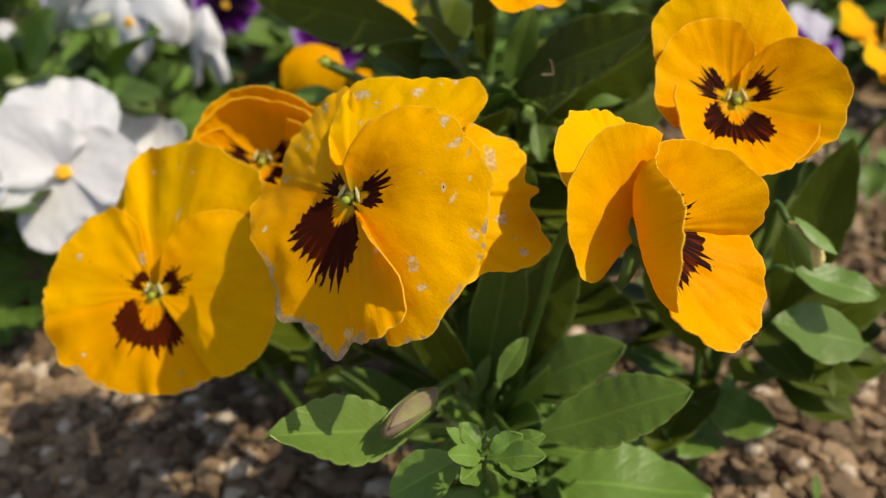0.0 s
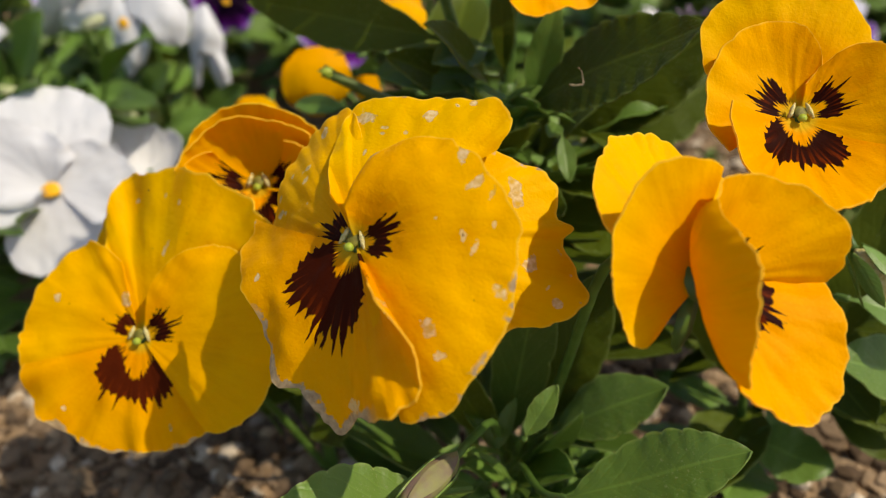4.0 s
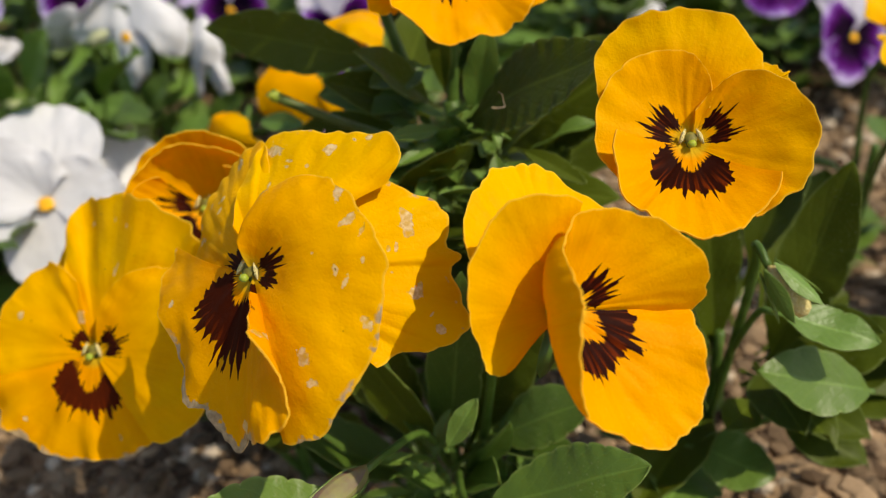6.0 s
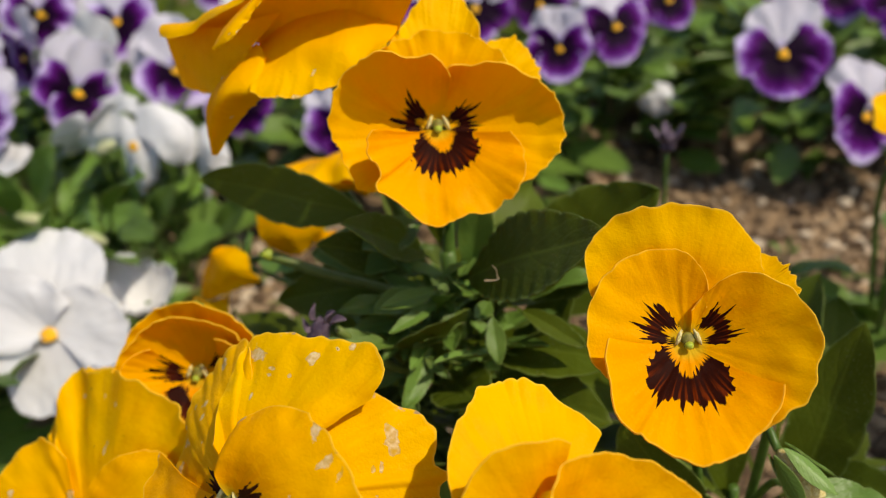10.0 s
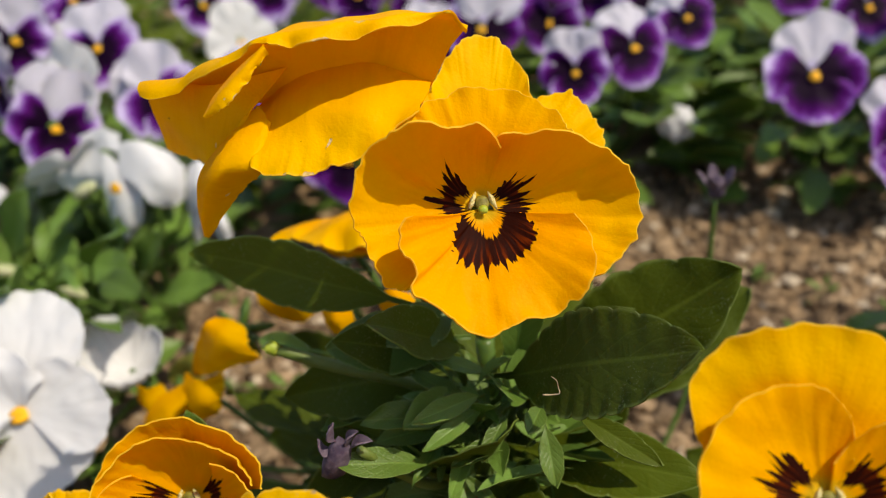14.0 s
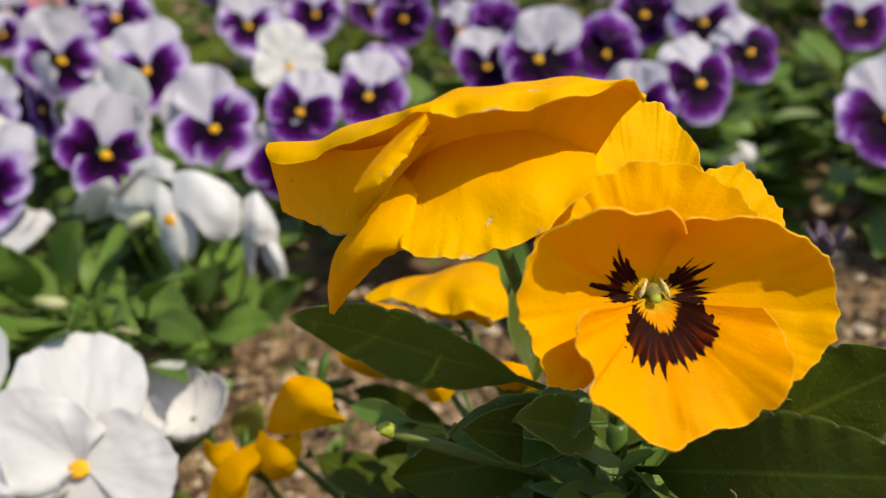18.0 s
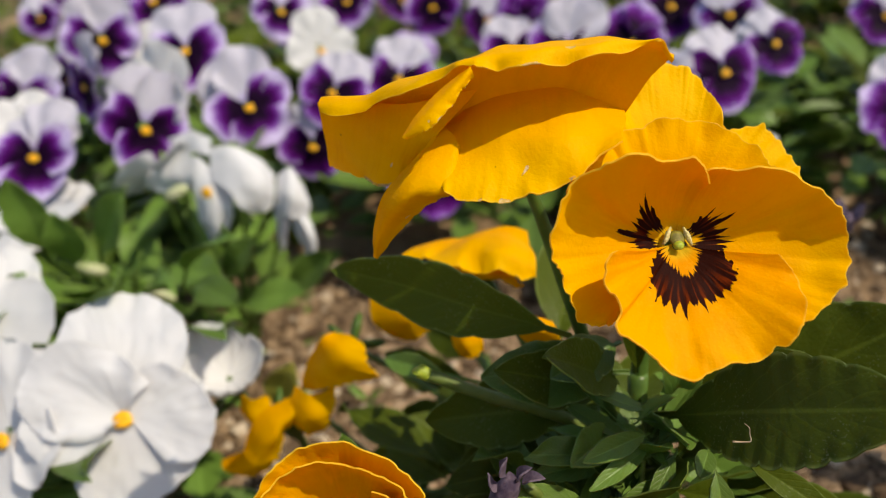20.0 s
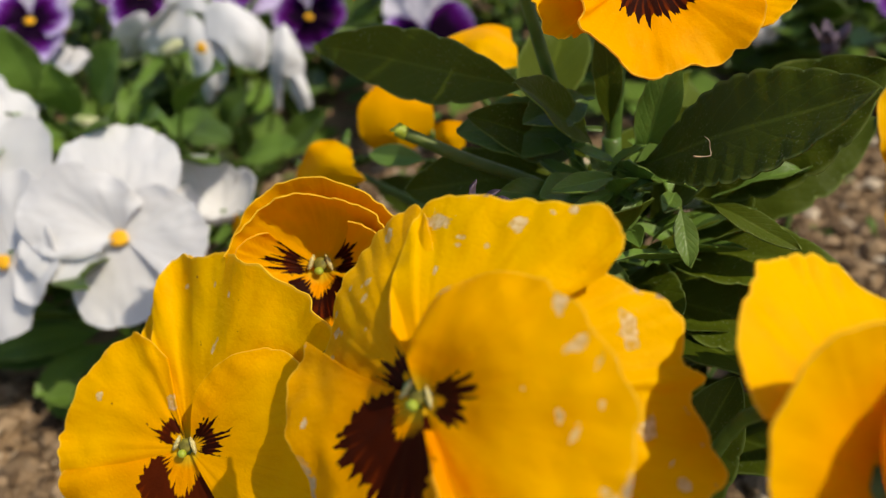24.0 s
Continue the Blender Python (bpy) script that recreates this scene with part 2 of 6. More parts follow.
def crumbs(name):
    g = Graph(name)
    rnd = g.node("ShaderNodeNewGeometry").outputs["Random Per Island"]
    n = g.noise(g.place(), 500.0, 4.0, 0.65)
    col = g.mix(g.m("POWER", rnd, 1.5), (0.080, 0.048, 0.026), (0.52, 0.36, 0.215))
    col = g.mix(g.step(rnd, 0.88, 0.92), col, (0.66, 0.54, 0.40))
    col = g.mix(g.m("MULTIPLY", n, 0.5), col, (0.07, 0.045, 0.027))
    return g.finish(col, 0.9, g.bump(n, 0.7, 0.001), spec=0.2)


ORANGE, GOLD = (0.90, 0.415, 0.001), (0.90, 0.525, 0.002)
DEEP = (0.90, 0.355, 0.001)
M_LOW = yellow_petal("yellow_petal_lower", DEEP, (0.90, 0.42, 0.001), (1.44, 0.46, 0.92, 0.56, 0.0))
M_SIDE = yellow_petal("yellow_petal_side", ORANGE, (0.90, 0.485, 0.002), (0.98, 0.52, 0.66, 0.36, 0.0))
M_LOW_SMALL = yellow_petal("yellow_petal_lower_small_blotch", DEEP, (0.90, 0.42, 0.001), (1.35, 0.40, 0.86, 0.64, 0.0))
M_SIDE_SMALL = yellow_petal("yellow_petal_side_small_blotch", ORANGE, (0.90, 0.485, 0.002), (0.90, 0.45, 0.55, 0.35, 0.0))
M_TOP = yellow_petal("yellow_petal_upper", ORANGE, GOLD)
M_LOW_OLD = yellow_petal("aged_petal_lower", DEEP, (0.90, 0.435, 0.001), (1.80, 0.78, 0.82, 0.48, 0.22), 0.175, 0.32, (0.16, 0.58, 0.075), ((1.19, 1.75, 0.16, 0.08, 0.6), (-0.80, 2.4, 0.12, 0.08, 0.3)), ((0.62, 3.05, 0.22, 0.16, 0.3),))
# Raised redness puts sunlit haze over the dark blotch into its colour.
M_LOW_WORN = yellow_petal("browned_petal_lower", DEEP, (0.90, 0.435, 0.001), (1.66, 0.42, 0.98, 0.88, 0.45), 0.165, 0.32, (0.20, 0.80, 0.035), ((0.45, 2.4, 0.07, 0.10, 0.3), (-0.75, 2.7, 0.10, 0.07, 0.2)))
M_SIDE_OLD = yellow_petal("aged_petal_side", ORANGE, (0.90, 0.485, 0.002), (1.02, 0.60, 0.62, 0.34, 0.1), 0.165, 0.32, None,
                          ((-0.32, 3.25, 0.13, 0.20, 0.5), (0.33, 2.75, 0.10, 0.22, -0.5), (0.24, 2.98, 0.14, 0.05, 0.5), (-0.72, 2.55, 0.20, 0.18, 0.4), (-0.79, 3.0, 0.13, 0.08, 0.6), (0.55, 2.70, 0.22, 0.13, 0.2)),
                          ((-0.10, 2.62, 0.15, 0.07, 0.2), (-0.02, 2.40, 0.11, 0.06, -0.2), (0.05, 2.95, 0.06, 0.05, 0.0), (0.13, 1.92, 0.025, 0.03, 0.0)))
# Blotch reddened likewise, for the sunlit haze on the same bloom.
M_SIDE_SCARRED = yellow_petal("browned_petal_side", ORANGE, (0.90, 0.485, 0.002), (0.95, 0.45, 0.55, 0.34, 0.3), 0.165, 0.32, None, ((-0.50, 1.10, 0.20, 0.24, 0.3), (-0.75, 1.75, 0.20, 0.07, 0.2), (0.20, 2.70, 0.10, 0.18, 0.3)))
M_TOP_OLD = yellow_petal("aged_petal_upper", ORANGE, GOLD, None, 0.16, 0.32, None,
                         ((0.30, 3.10, 0.38, 0.17, 0.3), (0.12, 2.72, 0.14, 0.05, 0.2), (0.13, 2.58, 0.11, 0.04, 0.2), (-0.07, 2.60, 0.05, 0.05, 0.0), (0.26, 2.10, 0.05, 0.09, 0.2), (-0.20, 3.10, 0.17, 0.14, 0.2), (-0.40, 3.70, 0.13, 0.12, 0.4)),
                         ((-0.33, 3.50, 0.07, 0.03, 0.3),))
M_TOP_WORN = yellow_petal("worn_petal_upper", ORANGE, GOLD, None, 0.10, 0.32, None, ((0.10, 3.70, 0.05, 0.10, 0.1), (-0.05, 3.55, 0.06, 0.08, 0.2), (0.0, 2.40, 0.06, 0.20, 0.3), (0.40, 3.8, 0.10, 0.06, 0.0)))
M_WHITE = pale_petal("white_petal")
M_LILAC = pale_petal("lilac_white_petal", False, 0.5, ((0.66, 0.65, 0.71), (0.50, 0.48, 0.62)))
M_PINK = pale_petal("pink_petal", False, 1.0, ((0.74, 0.36, 0.42), (0.62, 0.24, 0.32)))
M_PURPLE = pale_petal("purple_petal", True, 0.95)
M_PURPLE_EDGED = pale_petal("white_edged_purple_petal", True, 0.82)
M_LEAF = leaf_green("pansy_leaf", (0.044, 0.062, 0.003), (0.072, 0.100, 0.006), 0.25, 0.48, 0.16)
# Paler greens: young leaves, and foliage whose sunlight is put into the colour.
M_LEAF_LIGHT = leaf_green("young_and_sunlit_leaf", (0.095, 0.178, 0.024), (0.142, 0.250, 0.044), 0.3)
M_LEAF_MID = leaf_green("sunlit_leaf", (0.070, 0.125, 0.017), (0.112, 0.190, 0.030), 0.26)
M_LEAF_RICH = leaf_green("rich_green_leaf", (0.046, 0.092, 0.012), (0.078, 0.138, 0.020), 0.24, 0.40, 0.36)
M_YELLOWED = leaf_green("yellowing_leaf", (0.30, 0.32, 0.04), (0.48, 0.46, 0.10), 0.3)
M_STEM = plain("green_stem", (0.06, 0.12, 0.016), (0.10, 0.18, 0.032), 160.0, 0.4, 0.2, 0.15)
M_CUT = plain("old_stalk", (0.10, 0.15, 0.022), (0.16, 0.21, 0.05), 140.0, 0.5, 0.3, 0.1)
M_STIGMA = plain("stigma_green", (0.26, 0.34, 0.02), (0.40, 0.46, 0.05), 500.0, 0.5)
M_BEARD = plain("cream_beard", (0.56, 0.44, 0.12), (0.70, 0.62, 0.30), 1500.0, 0.8, 0.8)
M_THROAT = plain("olive_throat", (0.10, 0.085, 0.008), (0.22, 0.19, 0.02), 700.0, 0.6)
M_EYE = plain("yellow_eye", (0.86, 0.38, 0.008), (0.90, 0.48, 0.015), 400.0, 0.5)
M_WILT = plain("wilted_purple", (0.045, 0.028, 0.055), (0.15, 0.11, 0.145), 300.0, 0.8, 0.6, 0.1)
M_DRY = plain("dry_husk", (0.36, 0.26, 0.15), (0.62, 0.50, 0.34), 250.0, 0.8, 0.6, 0.1)
M_BUD = plain("mauve_bud", (0.17, 0.11, 0.085), (0.22, 0.22, 0.07), 160.0, 0.6, 0.4, 0.1)
M_PALE_BUD = plain("pale_bud", (0.30, 0.38, 0.14), (0.66, 0.64, 0.42), 90.0, 0.6, 0.3, 0.15)
M_SOIL = soil("garden_soil")
M_CRUMB = crumbs("soil_crumbs")
M_STONE = plain("clod", (0.20, 0.125, 0.07), (0.42, 0.30, 0.19), 130.0, 0.95, 0.9, 0.0, 0.15)


# ---- mesh helpers ----
def mesh_of(name, verts, faces, mat, uvs=None, smooth=True):
    """A mesh of numpy vertices and quads or triangles; uvs: name to one pair per vertex."""
    me = bpy.data.meshes.new(name)
    me.from_pydata([tuple(v) for v in verts], [], [tuple(int(i) for i in f) for f in faces])
    if uvs:
        loops = np.empty(len(me.loops), dtype=np.int32)
        me.loops.foreach_get("vertex_index", loops)
        for key, val in uvs.items():
            layer = me.uv_layers.new(name=key)
            layer.data.foreach_set("uv", np.asarray(val, dtype=np.float32)[loops].ravel())
    if smooth:
        me.polygons.foreach_set("use_smooth", np.ones(len(me.polygons), dtype=bool))
    me.materials.append(mat)
    me.update()
    return me


def part(name, data, parent, label="", m=None):
    ob = new(name, data)
    ob.parent = parent
    if m is not None:
        ob.matrix_basis = m
    if label:
        tagged(ob, label)
    return ob


def sheet(grid, thick):
    """Vertices and faces of a closed thin sheet from a grid of points (rows, columns, 3)."""
    a, b = grid.shape[:2]
    du, dv = np.gradient(grid, axis=0), np.gradient(grid, axis=1)
    n = np.cross(du, dv)
    n /= np.linalg.norm(n, axis=2, keepdims=True) + 1e-12
    back = grid - n * thick
    verts = np.concatenate([grid.reshape(-1, 3), back.reshape(-1, 3)])
    idx = np.arange(a * b).reshape(a, b)
    q = np.stack([idx[:-1, :-1], idx[1:, :-1], idx[1:, 1:], idx[:-1, 1:]], -1).reshape(-1, 4)
    o = a * b
    src = [np.arange(o), np.arange(o)]
    verts = [verts]
    faces = [q, q[:, ::-1] + o]
    n0 = 2 * o
    for line in (idx[0], idx[-1], idx[:, 0], idx[:, -1]):
        m = len(line)
        verts += [grid.reshape(-1, 3)[line], back.reshape(-1, 3)[line]]
        src += [line, line]
        k = n0 + np.arange(m)
        faces.append(np.stack([k[:-1], k[1:], k[1:] + m, k[:-1] + m], -1))
        n0 += 2 * m
    return np.concatenate(verts), np.concatenate(faces), np.concatenate(src)


def spline(vals, n):
    """n samples of a smooth curve through the rows of vals."""
    p = np.asarray(vals, float)
    p = np.vstack([2 * p[0] - p[1], p, 2 * p[-1] - p[-2]])
    t = np.linspace(0, len(vals) - 1 - 1e-9, n)
    i = t.astype(int)
    f = (t - i)[:, None]
    a, b, c, d = p[i], p[i + 1], p[i + 2], p[i + 3]
    return 0.5 * (2 * b + (c - a) * f + (2 * a - 5 * b + 4 * c - d) * f ** 2 + (3 * b - a - 3 * c + d) * f ** 3)


def tube(points, r0, r1, sides=8, n=14):
    """Vertices and faces of a tapered round tube along a smooth curve."""
    c = spline(points, n)
    tan = np.gradient(c, axis=0)
    tan /= np.linalg.norm(tan, axis=1, keepdims=True)
    ref = np.array([0.31, 0.93, 0.2])
    u = np.cross(tan, ref)
    u /= np.linalg.norm(u, axis=1, keepdims=True)
    v = np.cross(tan, u)
    a = np.linspace(0, 2 * np.pi, sides, endpoint=False)
    rad = np.linspace(r0, r1, n)[:, None, None]
    ring = c[:, None, :] + rad * (np.cos(a)[None, :, None] * u[:, None, :] + np.sin(a)[None, :, None] * v[:, None, :])
    verts = np.concatenate([ring.reshape(-1, 3), c[:1], c[-1:]])
    faces = []
    for i in range(n - 1):
        for j in range(sides):
            k = (j + 1) % sides
            faces.append((i * sides + j, i * sides + k, (i + 1) * sides + k, (i + 1) * sides + j))
    faces += [(n * sides, (j + 1) % sides, j) for j in range(sides)]
    faces += [(n * sides + 1, (n - 1) * sides + j, (n - 1) * sides + (j + 1) % sides) for j in range(sides)]
    return verts, faces


def stem(name, parent, base, points, r0=0.0016, r1=0.0012, mat=None):
    v, f = tube(np.asarray(points, float) - np.asarray(base, float), r0, r1)
    return part(name, mesh_of(name, v, f, mat or M_STEM), parent)


def blob(name, parent, centre, size, mat, label="", seed=0, rough=0.12, turn=0.0):
    """A small rounded uneven body."""
    bm = bmesh.new()
    bmesh.ops.create_icosphere(bm, subdivisions=2, radius=1.0)
    for v in bm.verts:
        v.co *= 1 + rough * noise.noise(v.co * 1.7 + Vector((seed, 0, 0)))
    bmesh.ops.transform(bm, matrix=Matrix.Diagonal((*size, 1)), verts=bm.verts)
    for f in bm.faces:
        f.smooth = True
    me = bpy.data.meshes.new(name)
    bm.to_mesh(me)
    bm.free()
    me.materials.append(mat)
    return part(name, me, parent, label, Matrix.Translation(centre) @ pose(0, 0, 0, 0, 0, turn))


# ---- petals, blossoms, leaves ----
PETALS = [0]


def petal(parent, rim, mat, w0=0.0, power=1.5, belly=0.0, arch=0.0, ruffle=0.0, waves=3.0, axis=None, res=(18, 88), crinkle=1.3, crease=0.22, claw=0.90, frill=0.25, label="", name="petal"):
    """One petal. rim: (angle, radius, lift) round its edge, degrees and mm, in the blossom's plane; belly pushes the middle outwards,
    arch lifts it; ruffle waves the edge."""
    PETALS[0] += 1
    seed = PETALS[0]
    ns, nt = res
    c = spline(rim, nt)
    k = np.linspace(0, 1, nt)
    ang = np.radians(c[:, 0])[None, :]
    s = np.linspace(0.05, 1, ns)[:, None]
    ph = seed * 1.7
    jag = 1 + 0.007 * np.sin(k * 37 + ph) + 0.006 * np.sin(k * 71 + 2 * ph) + frill * np.array([0.022 * noise.noise((x * 17, ph, 21)) + 0.022 * noise.noise((x * 45, ph, 23)) - 0.07 * max(0, noise.noise((x * 33, ph, 27)) - 0.15) for x in k]) + np.array([0.022 * noise.noise((x * 9, ph, 0)) + 0.012 * noise.noise((x * 24, ph, 3)) for x in k])
    rad = (c[:, 1] * jag)[None, :]
    r = rad * s + belly * 4 * s * (1 - s)
    w = -1.5 * (1 - s) + w0 * np.sqrt(s) + c[:, 2][None, :] * s ** power + arch * np.sin(np.pi * s)
    w = w + 0.35 * crease * np.sin(np.pi * s) * np.sin(2 * np.pi * 6.5 * k + seed + 3 * np.sin(5 * k + seed))[None, :]
    w = w + ruffle * s ** 3 * np.sin(2 * np.pi * (waves * k + 0.13 * seed))[None, :]
    wob = np.array([noise.noise((x * 13, ph, 5)) + 0.6 * noise.noise((x * 31, ph, 7)) + 0.35 * noise.noise((x * 63, ph, 9)) for x in k])[None, :]
    w = w + frill * 1.6 * s ** 9 * wob
    r = r + frill * 0.9 * s ** 8 * np.roll(wob, 5)
    fold = np.array([noise.noise((x * 5, ph, 11)) for x in k])[None, :]
    w = w + 1.7 * crease * np.sin(np.pi * s ** 0.8) * fold
    centre = 0.5 * (ang[0, 0] + ang[0, -1])
    ang = centre + (ang - centre) * (claw + (1 - claw) * s ** 0.8)
    grid = np.stack([r * np.cos(ang), r * np.sin(ang), w + 0 * ang], -1)
    for i in range(ns):
        for j in range(nt):
            p = grid[i, j]
            grid[i, j, 2] += crinkle * s[i, 0] * (noise.noise((p[0] * 0.10 + seed, p[1] * 0.10, seed * 0.3)) + 0.5 * noise.noise((p[0] * 0.26, p[1] * 0.26 + seed, seed * 0.7)))
    mid = 0.5 * (rim[0][0] + rim[-1][0]) if axis is None else axis
    uv1 = np.stack([ang - radians(mid) + 0 * r, r / 10], -1).reshape(-1, 2)
    uv2 = np.stack([s + 0 * ang, k[None, :] + 0 * s], -1).reshape(-1, 2)
    v, f, src = sheet(grid / 1000, 0.00035)
    return part(name, mesh_of("petal", v, f, mat, {"petal": uv1[src], "span": uv2[src]}), parent, label)


def loft(ob, curves, mat, crinkle=0.5, frill=0.4, res=(16, 40), label="", name="petal"):
    """A folded petal spanned through a few short curves, from its foot to its rim; mm from the blossom's heart, upright axes."""
    PETALS[0] += 1
    seed = PETALS[0]
    ns, nt = res
    rows = np.stack([spline(cv, nt) for cv in curves])
    grid = spline(rows.reshape(len(curves), -1), ns).reshape(ns, nt, 3)
    s, k = np.linspace(0, 1, ns), np.linspace(0, 1, nt)
    for i in range(ns):
        for j in range(nt):
            p = grid[i, j]
            a = noise.noise_vector((p[0] * 0.12 + seed, p[1] * 0.12, p[2] * 0.12))
            b = noise.noise_vector((k[j] * 14 + seed, s[i], 2.0))
            c = noise.noise_vector((k[j] * 34 + seed, s[i], 4.0))
            grid[i, j] += crinkle * np.array(a) * (0.4 + s[i]) + frill * s[i] ** 6 * (np.array(b) + 0.6 * np.array(c))
    uv1 = np.stack([(k[None, :] - 0.5) * 1.6 + 0 * s[:, None], 0.6 + 2.0 * s[:, None] + 0 * k[None, :]], -1).reshape(-1, 2)
    uv2 = np.stack([s[:, None] + 0 * k[None, :], k[None, :] + 0 * s[:, None]], -1).reshape(-1, 2)
    v, f, src = sheet(grid / 1000, 0.00035)
    return part(name, mesh_of("petal", v, f, mat, {"petal": uv1[src], "span": uv2[src]}), ob, label, ob.matrix_basis.to_3x3().inverted().to_4x4())


def facing(c, n, roll=0.0):
    """The pose of a blossom at c that faces n; roll: degrees clockwise as seen from its front."""
    n = Vector(n).normalized()
    u = Vector((0, 0, 1)).cross(n).normalized()
    v = n.cross(u)
    a = radians(roll)
    u, v = math.cos(a) * u - math.sin(a) * v, math.sin(a) * u + math.cos(a) * v
    m = Matrix((u, v, n)).transposed().to_4x4()
    return Matrix.Translation(c) @ m


def blossom(plant, base, c, n, roll=0.0, label="", name="blossom", neck=None, foot=None, r=0.0015, deep=0.0):
    """The green heart of a blossom (calyx and spur) with its flower stalk; its petals hang on it."""
    m = facing(c, n, roll)
    bm = bmesh.new()
    bmesh.ops.create_cone(bm, cap_ends=True, segments=10, radius1=0.0042, radius2=0.0016, depth=0.006, matrix=Matrix.Translation((0, 0, -0.0045 - deep)) @ pose(0, 0, 0, 180))
    for i in range(5):
        a = radians(90 + 72 * i)
        q = bmesh.ops.create_icosphere(bm, subdivisions=1, radius=1.0)["verts"]
        bmesh.ops.transform(bm, matrix=Matrix.Translation((0.006 * math.cos(a), 0.006 * math.sin(a), -0.0052 - deep)) @ pose(0, 0, 0, 0, 0, math.degrees(a)) @ pose(0, 0, 0, 0, 18) @ Matrix.Diagonal((0.0075, 0.0022, 0.0005, 1)), verts=q)
    for f in bm.faces:
        f.smooth = True
    me = bpy.data.meshes.new(name)
    bm.to_mesh(me)
    bm.free()
    me.materials.append(M_STEM)
    ob = part(name, me, plant, label, Matrix.Translation(-Vector(base)) @ m)
    nn = Vector(n).normalized()
    start = Vector(c) - nn * 0.006
    foot = Vector(foot if foot is not None else base)
    hook = Vector(neck) if neck is not None else start - nn * 0.016 + Vector((0, 0, -0.006))
    mid = hook.lerp(foot, 0.45) + Vector((0, 0.003, 0))
    stem("flower_stalk", plant, base, [start, hook, mid, foot], 0.0011, r)
    return ob


def heart(ob, w=1.0, beard=True, size=1.0):
    """The throat: a shaded green mouth, the stigma in it and two slim cream beards that meet above."""
    blob("throat", ob, (0, 0.0006 * size, 0.0004 * w - 0.0004), (0.0017 * size, 0.0019 * size, 0.0006), M_THROAT, "olive throat", 5)
    blob("stigma", ob, (0, -0.0013 * size, 0.0005 * w), (0.0012 * size, 0.0010 * size, 0.0009), M_STIGMA, "round green stigma")
    if beard:
        for sx in (-1, 1):
            b = blob("beard", ob, (0.0022 * sx * size, 0.0009 * size, 0.0003 * w), (0.00055 * size, 0.0022 * size, 0.0006), M_BEARD, "cream bearded ridge", 3 + sx, 0.45)
            b.rotation_euler = (0.25, 0, radians(24 * sx))


def leaf_grid(length, width, droop=0.15, fold=0.25, teeth=6, petiole=0.2, nu=21, nv=9, wave=0.0, seed=0):
    t = np.linspace(0, 1, nu)[:, None]
    v = np.linspace(-1, 1, nv)[None, :]
    q = np.clip((t - petiole) / (1 - petiole), 0, 1)
    half = np.sin(np.pi * np.clip(q, 0, 1) ** 1.02) ** 0.74 * 0.5
    beat = np.pi * teeth * (q + 0.035 * np.sin(7 * q + seed) + 0.25 / teeth * np.sign(v)) + seed
    crena = 1 + 0.15 * np.abs(np.sin(beat)) ** 0.35 - 0.13
    half = np.maximum(half * np.where(q > 0, crena, 1), 0.035 * (1 - q)) + 0.004
    x = t * length + 0 * v
    y = half * width * v
    z = -droop * length * t ** 2 + fold * np.abs(y) + wave * width * q * np.sin(t * 9 + seed) * v + 0.03 * width * np.sin(3 * np.pi * t + seed) + 0.012 * width * v ** 2 * np.sin(2 * beat)
    grid = np.stack([x, y, z + 0 * x], -1)
    notch = np.where(q > 0, 1 - np.abs(np.sin(beat)), 0)
    return grid, np.stack([t + 0 * v, v + 0 * t], -1).reshape(-1, 2), np.stack([notch + 0 * v, q + 0 * v], -1).reshape(-1, 2)


def leaf_mesh(mat, **kw):
    g, uv, rim = leaf_grid(**kw)
    v, f, src = sheet(g, 0.0004)
    return mesh_of("leaf", v, f, mat, {"leaf": uv[src], "rim": rim[src]})


def aim(base, tip, up):
    x = (Vector(tip) - Vector(base)).normalized()
    y = Vector(up).cross(x).normalized()
    z = x.cross(y)
    return Matrix.Translation(base) @ Matrix((x, y, z)).transposed().to_4x4()


def leaf(plant, base0, base, tip, width, up=(0, 0, 1), mat=None, droop=0.08, fold=0.25, teeth=6, petiole=0.15, wave=0.05, label=""):
    """One leaf from its foot to its tip; the blade sags between them."""
    d = (Vector(tip) - Vector(base)).length
    me = leaf_mesh(mat or M_LEAF, length=d, width=width, droop=droop, fold=fold, teeth=teeth, petiole=petiole, wave=wave, seed=int(abs(tip[0]) * 9000) % 7, nu=6 * teeth + 9, nv=11)
    tilt = Matrix.Rotation(-math.atan(droop), 4, "Y")
    return part("leaf", me, plant, label, Matrix.Translation(-Vector(base0)) @ aim(base, tip, up) @ tilt)


SHARED = {}


def shared_leaves(mat):
    if mat.name not in SHARED:
        SHARED[mat.name] = [leaf_mesh(mat, length=0.045 + 0.004 * i, width=0.020 + 0.0024 * (i % 4), droop=0.12 + 0.07 * (i % 3), fold=0.15 + 0.1 * (i % 4), teeth=4 + i % 4, petiole=0.16 + 0.08 * (i % 3), wave=0.08 * (i % 3), nu=15, nv=7, seed=i) for i in range(7)]
    return SHARED[mat.name]


BARE = ((-0.118, 0.480, 0.066, 0.095), (-0.085, 0.400, 0.035, 0.040), (0.150, 0.500, 0.090, 0.080))


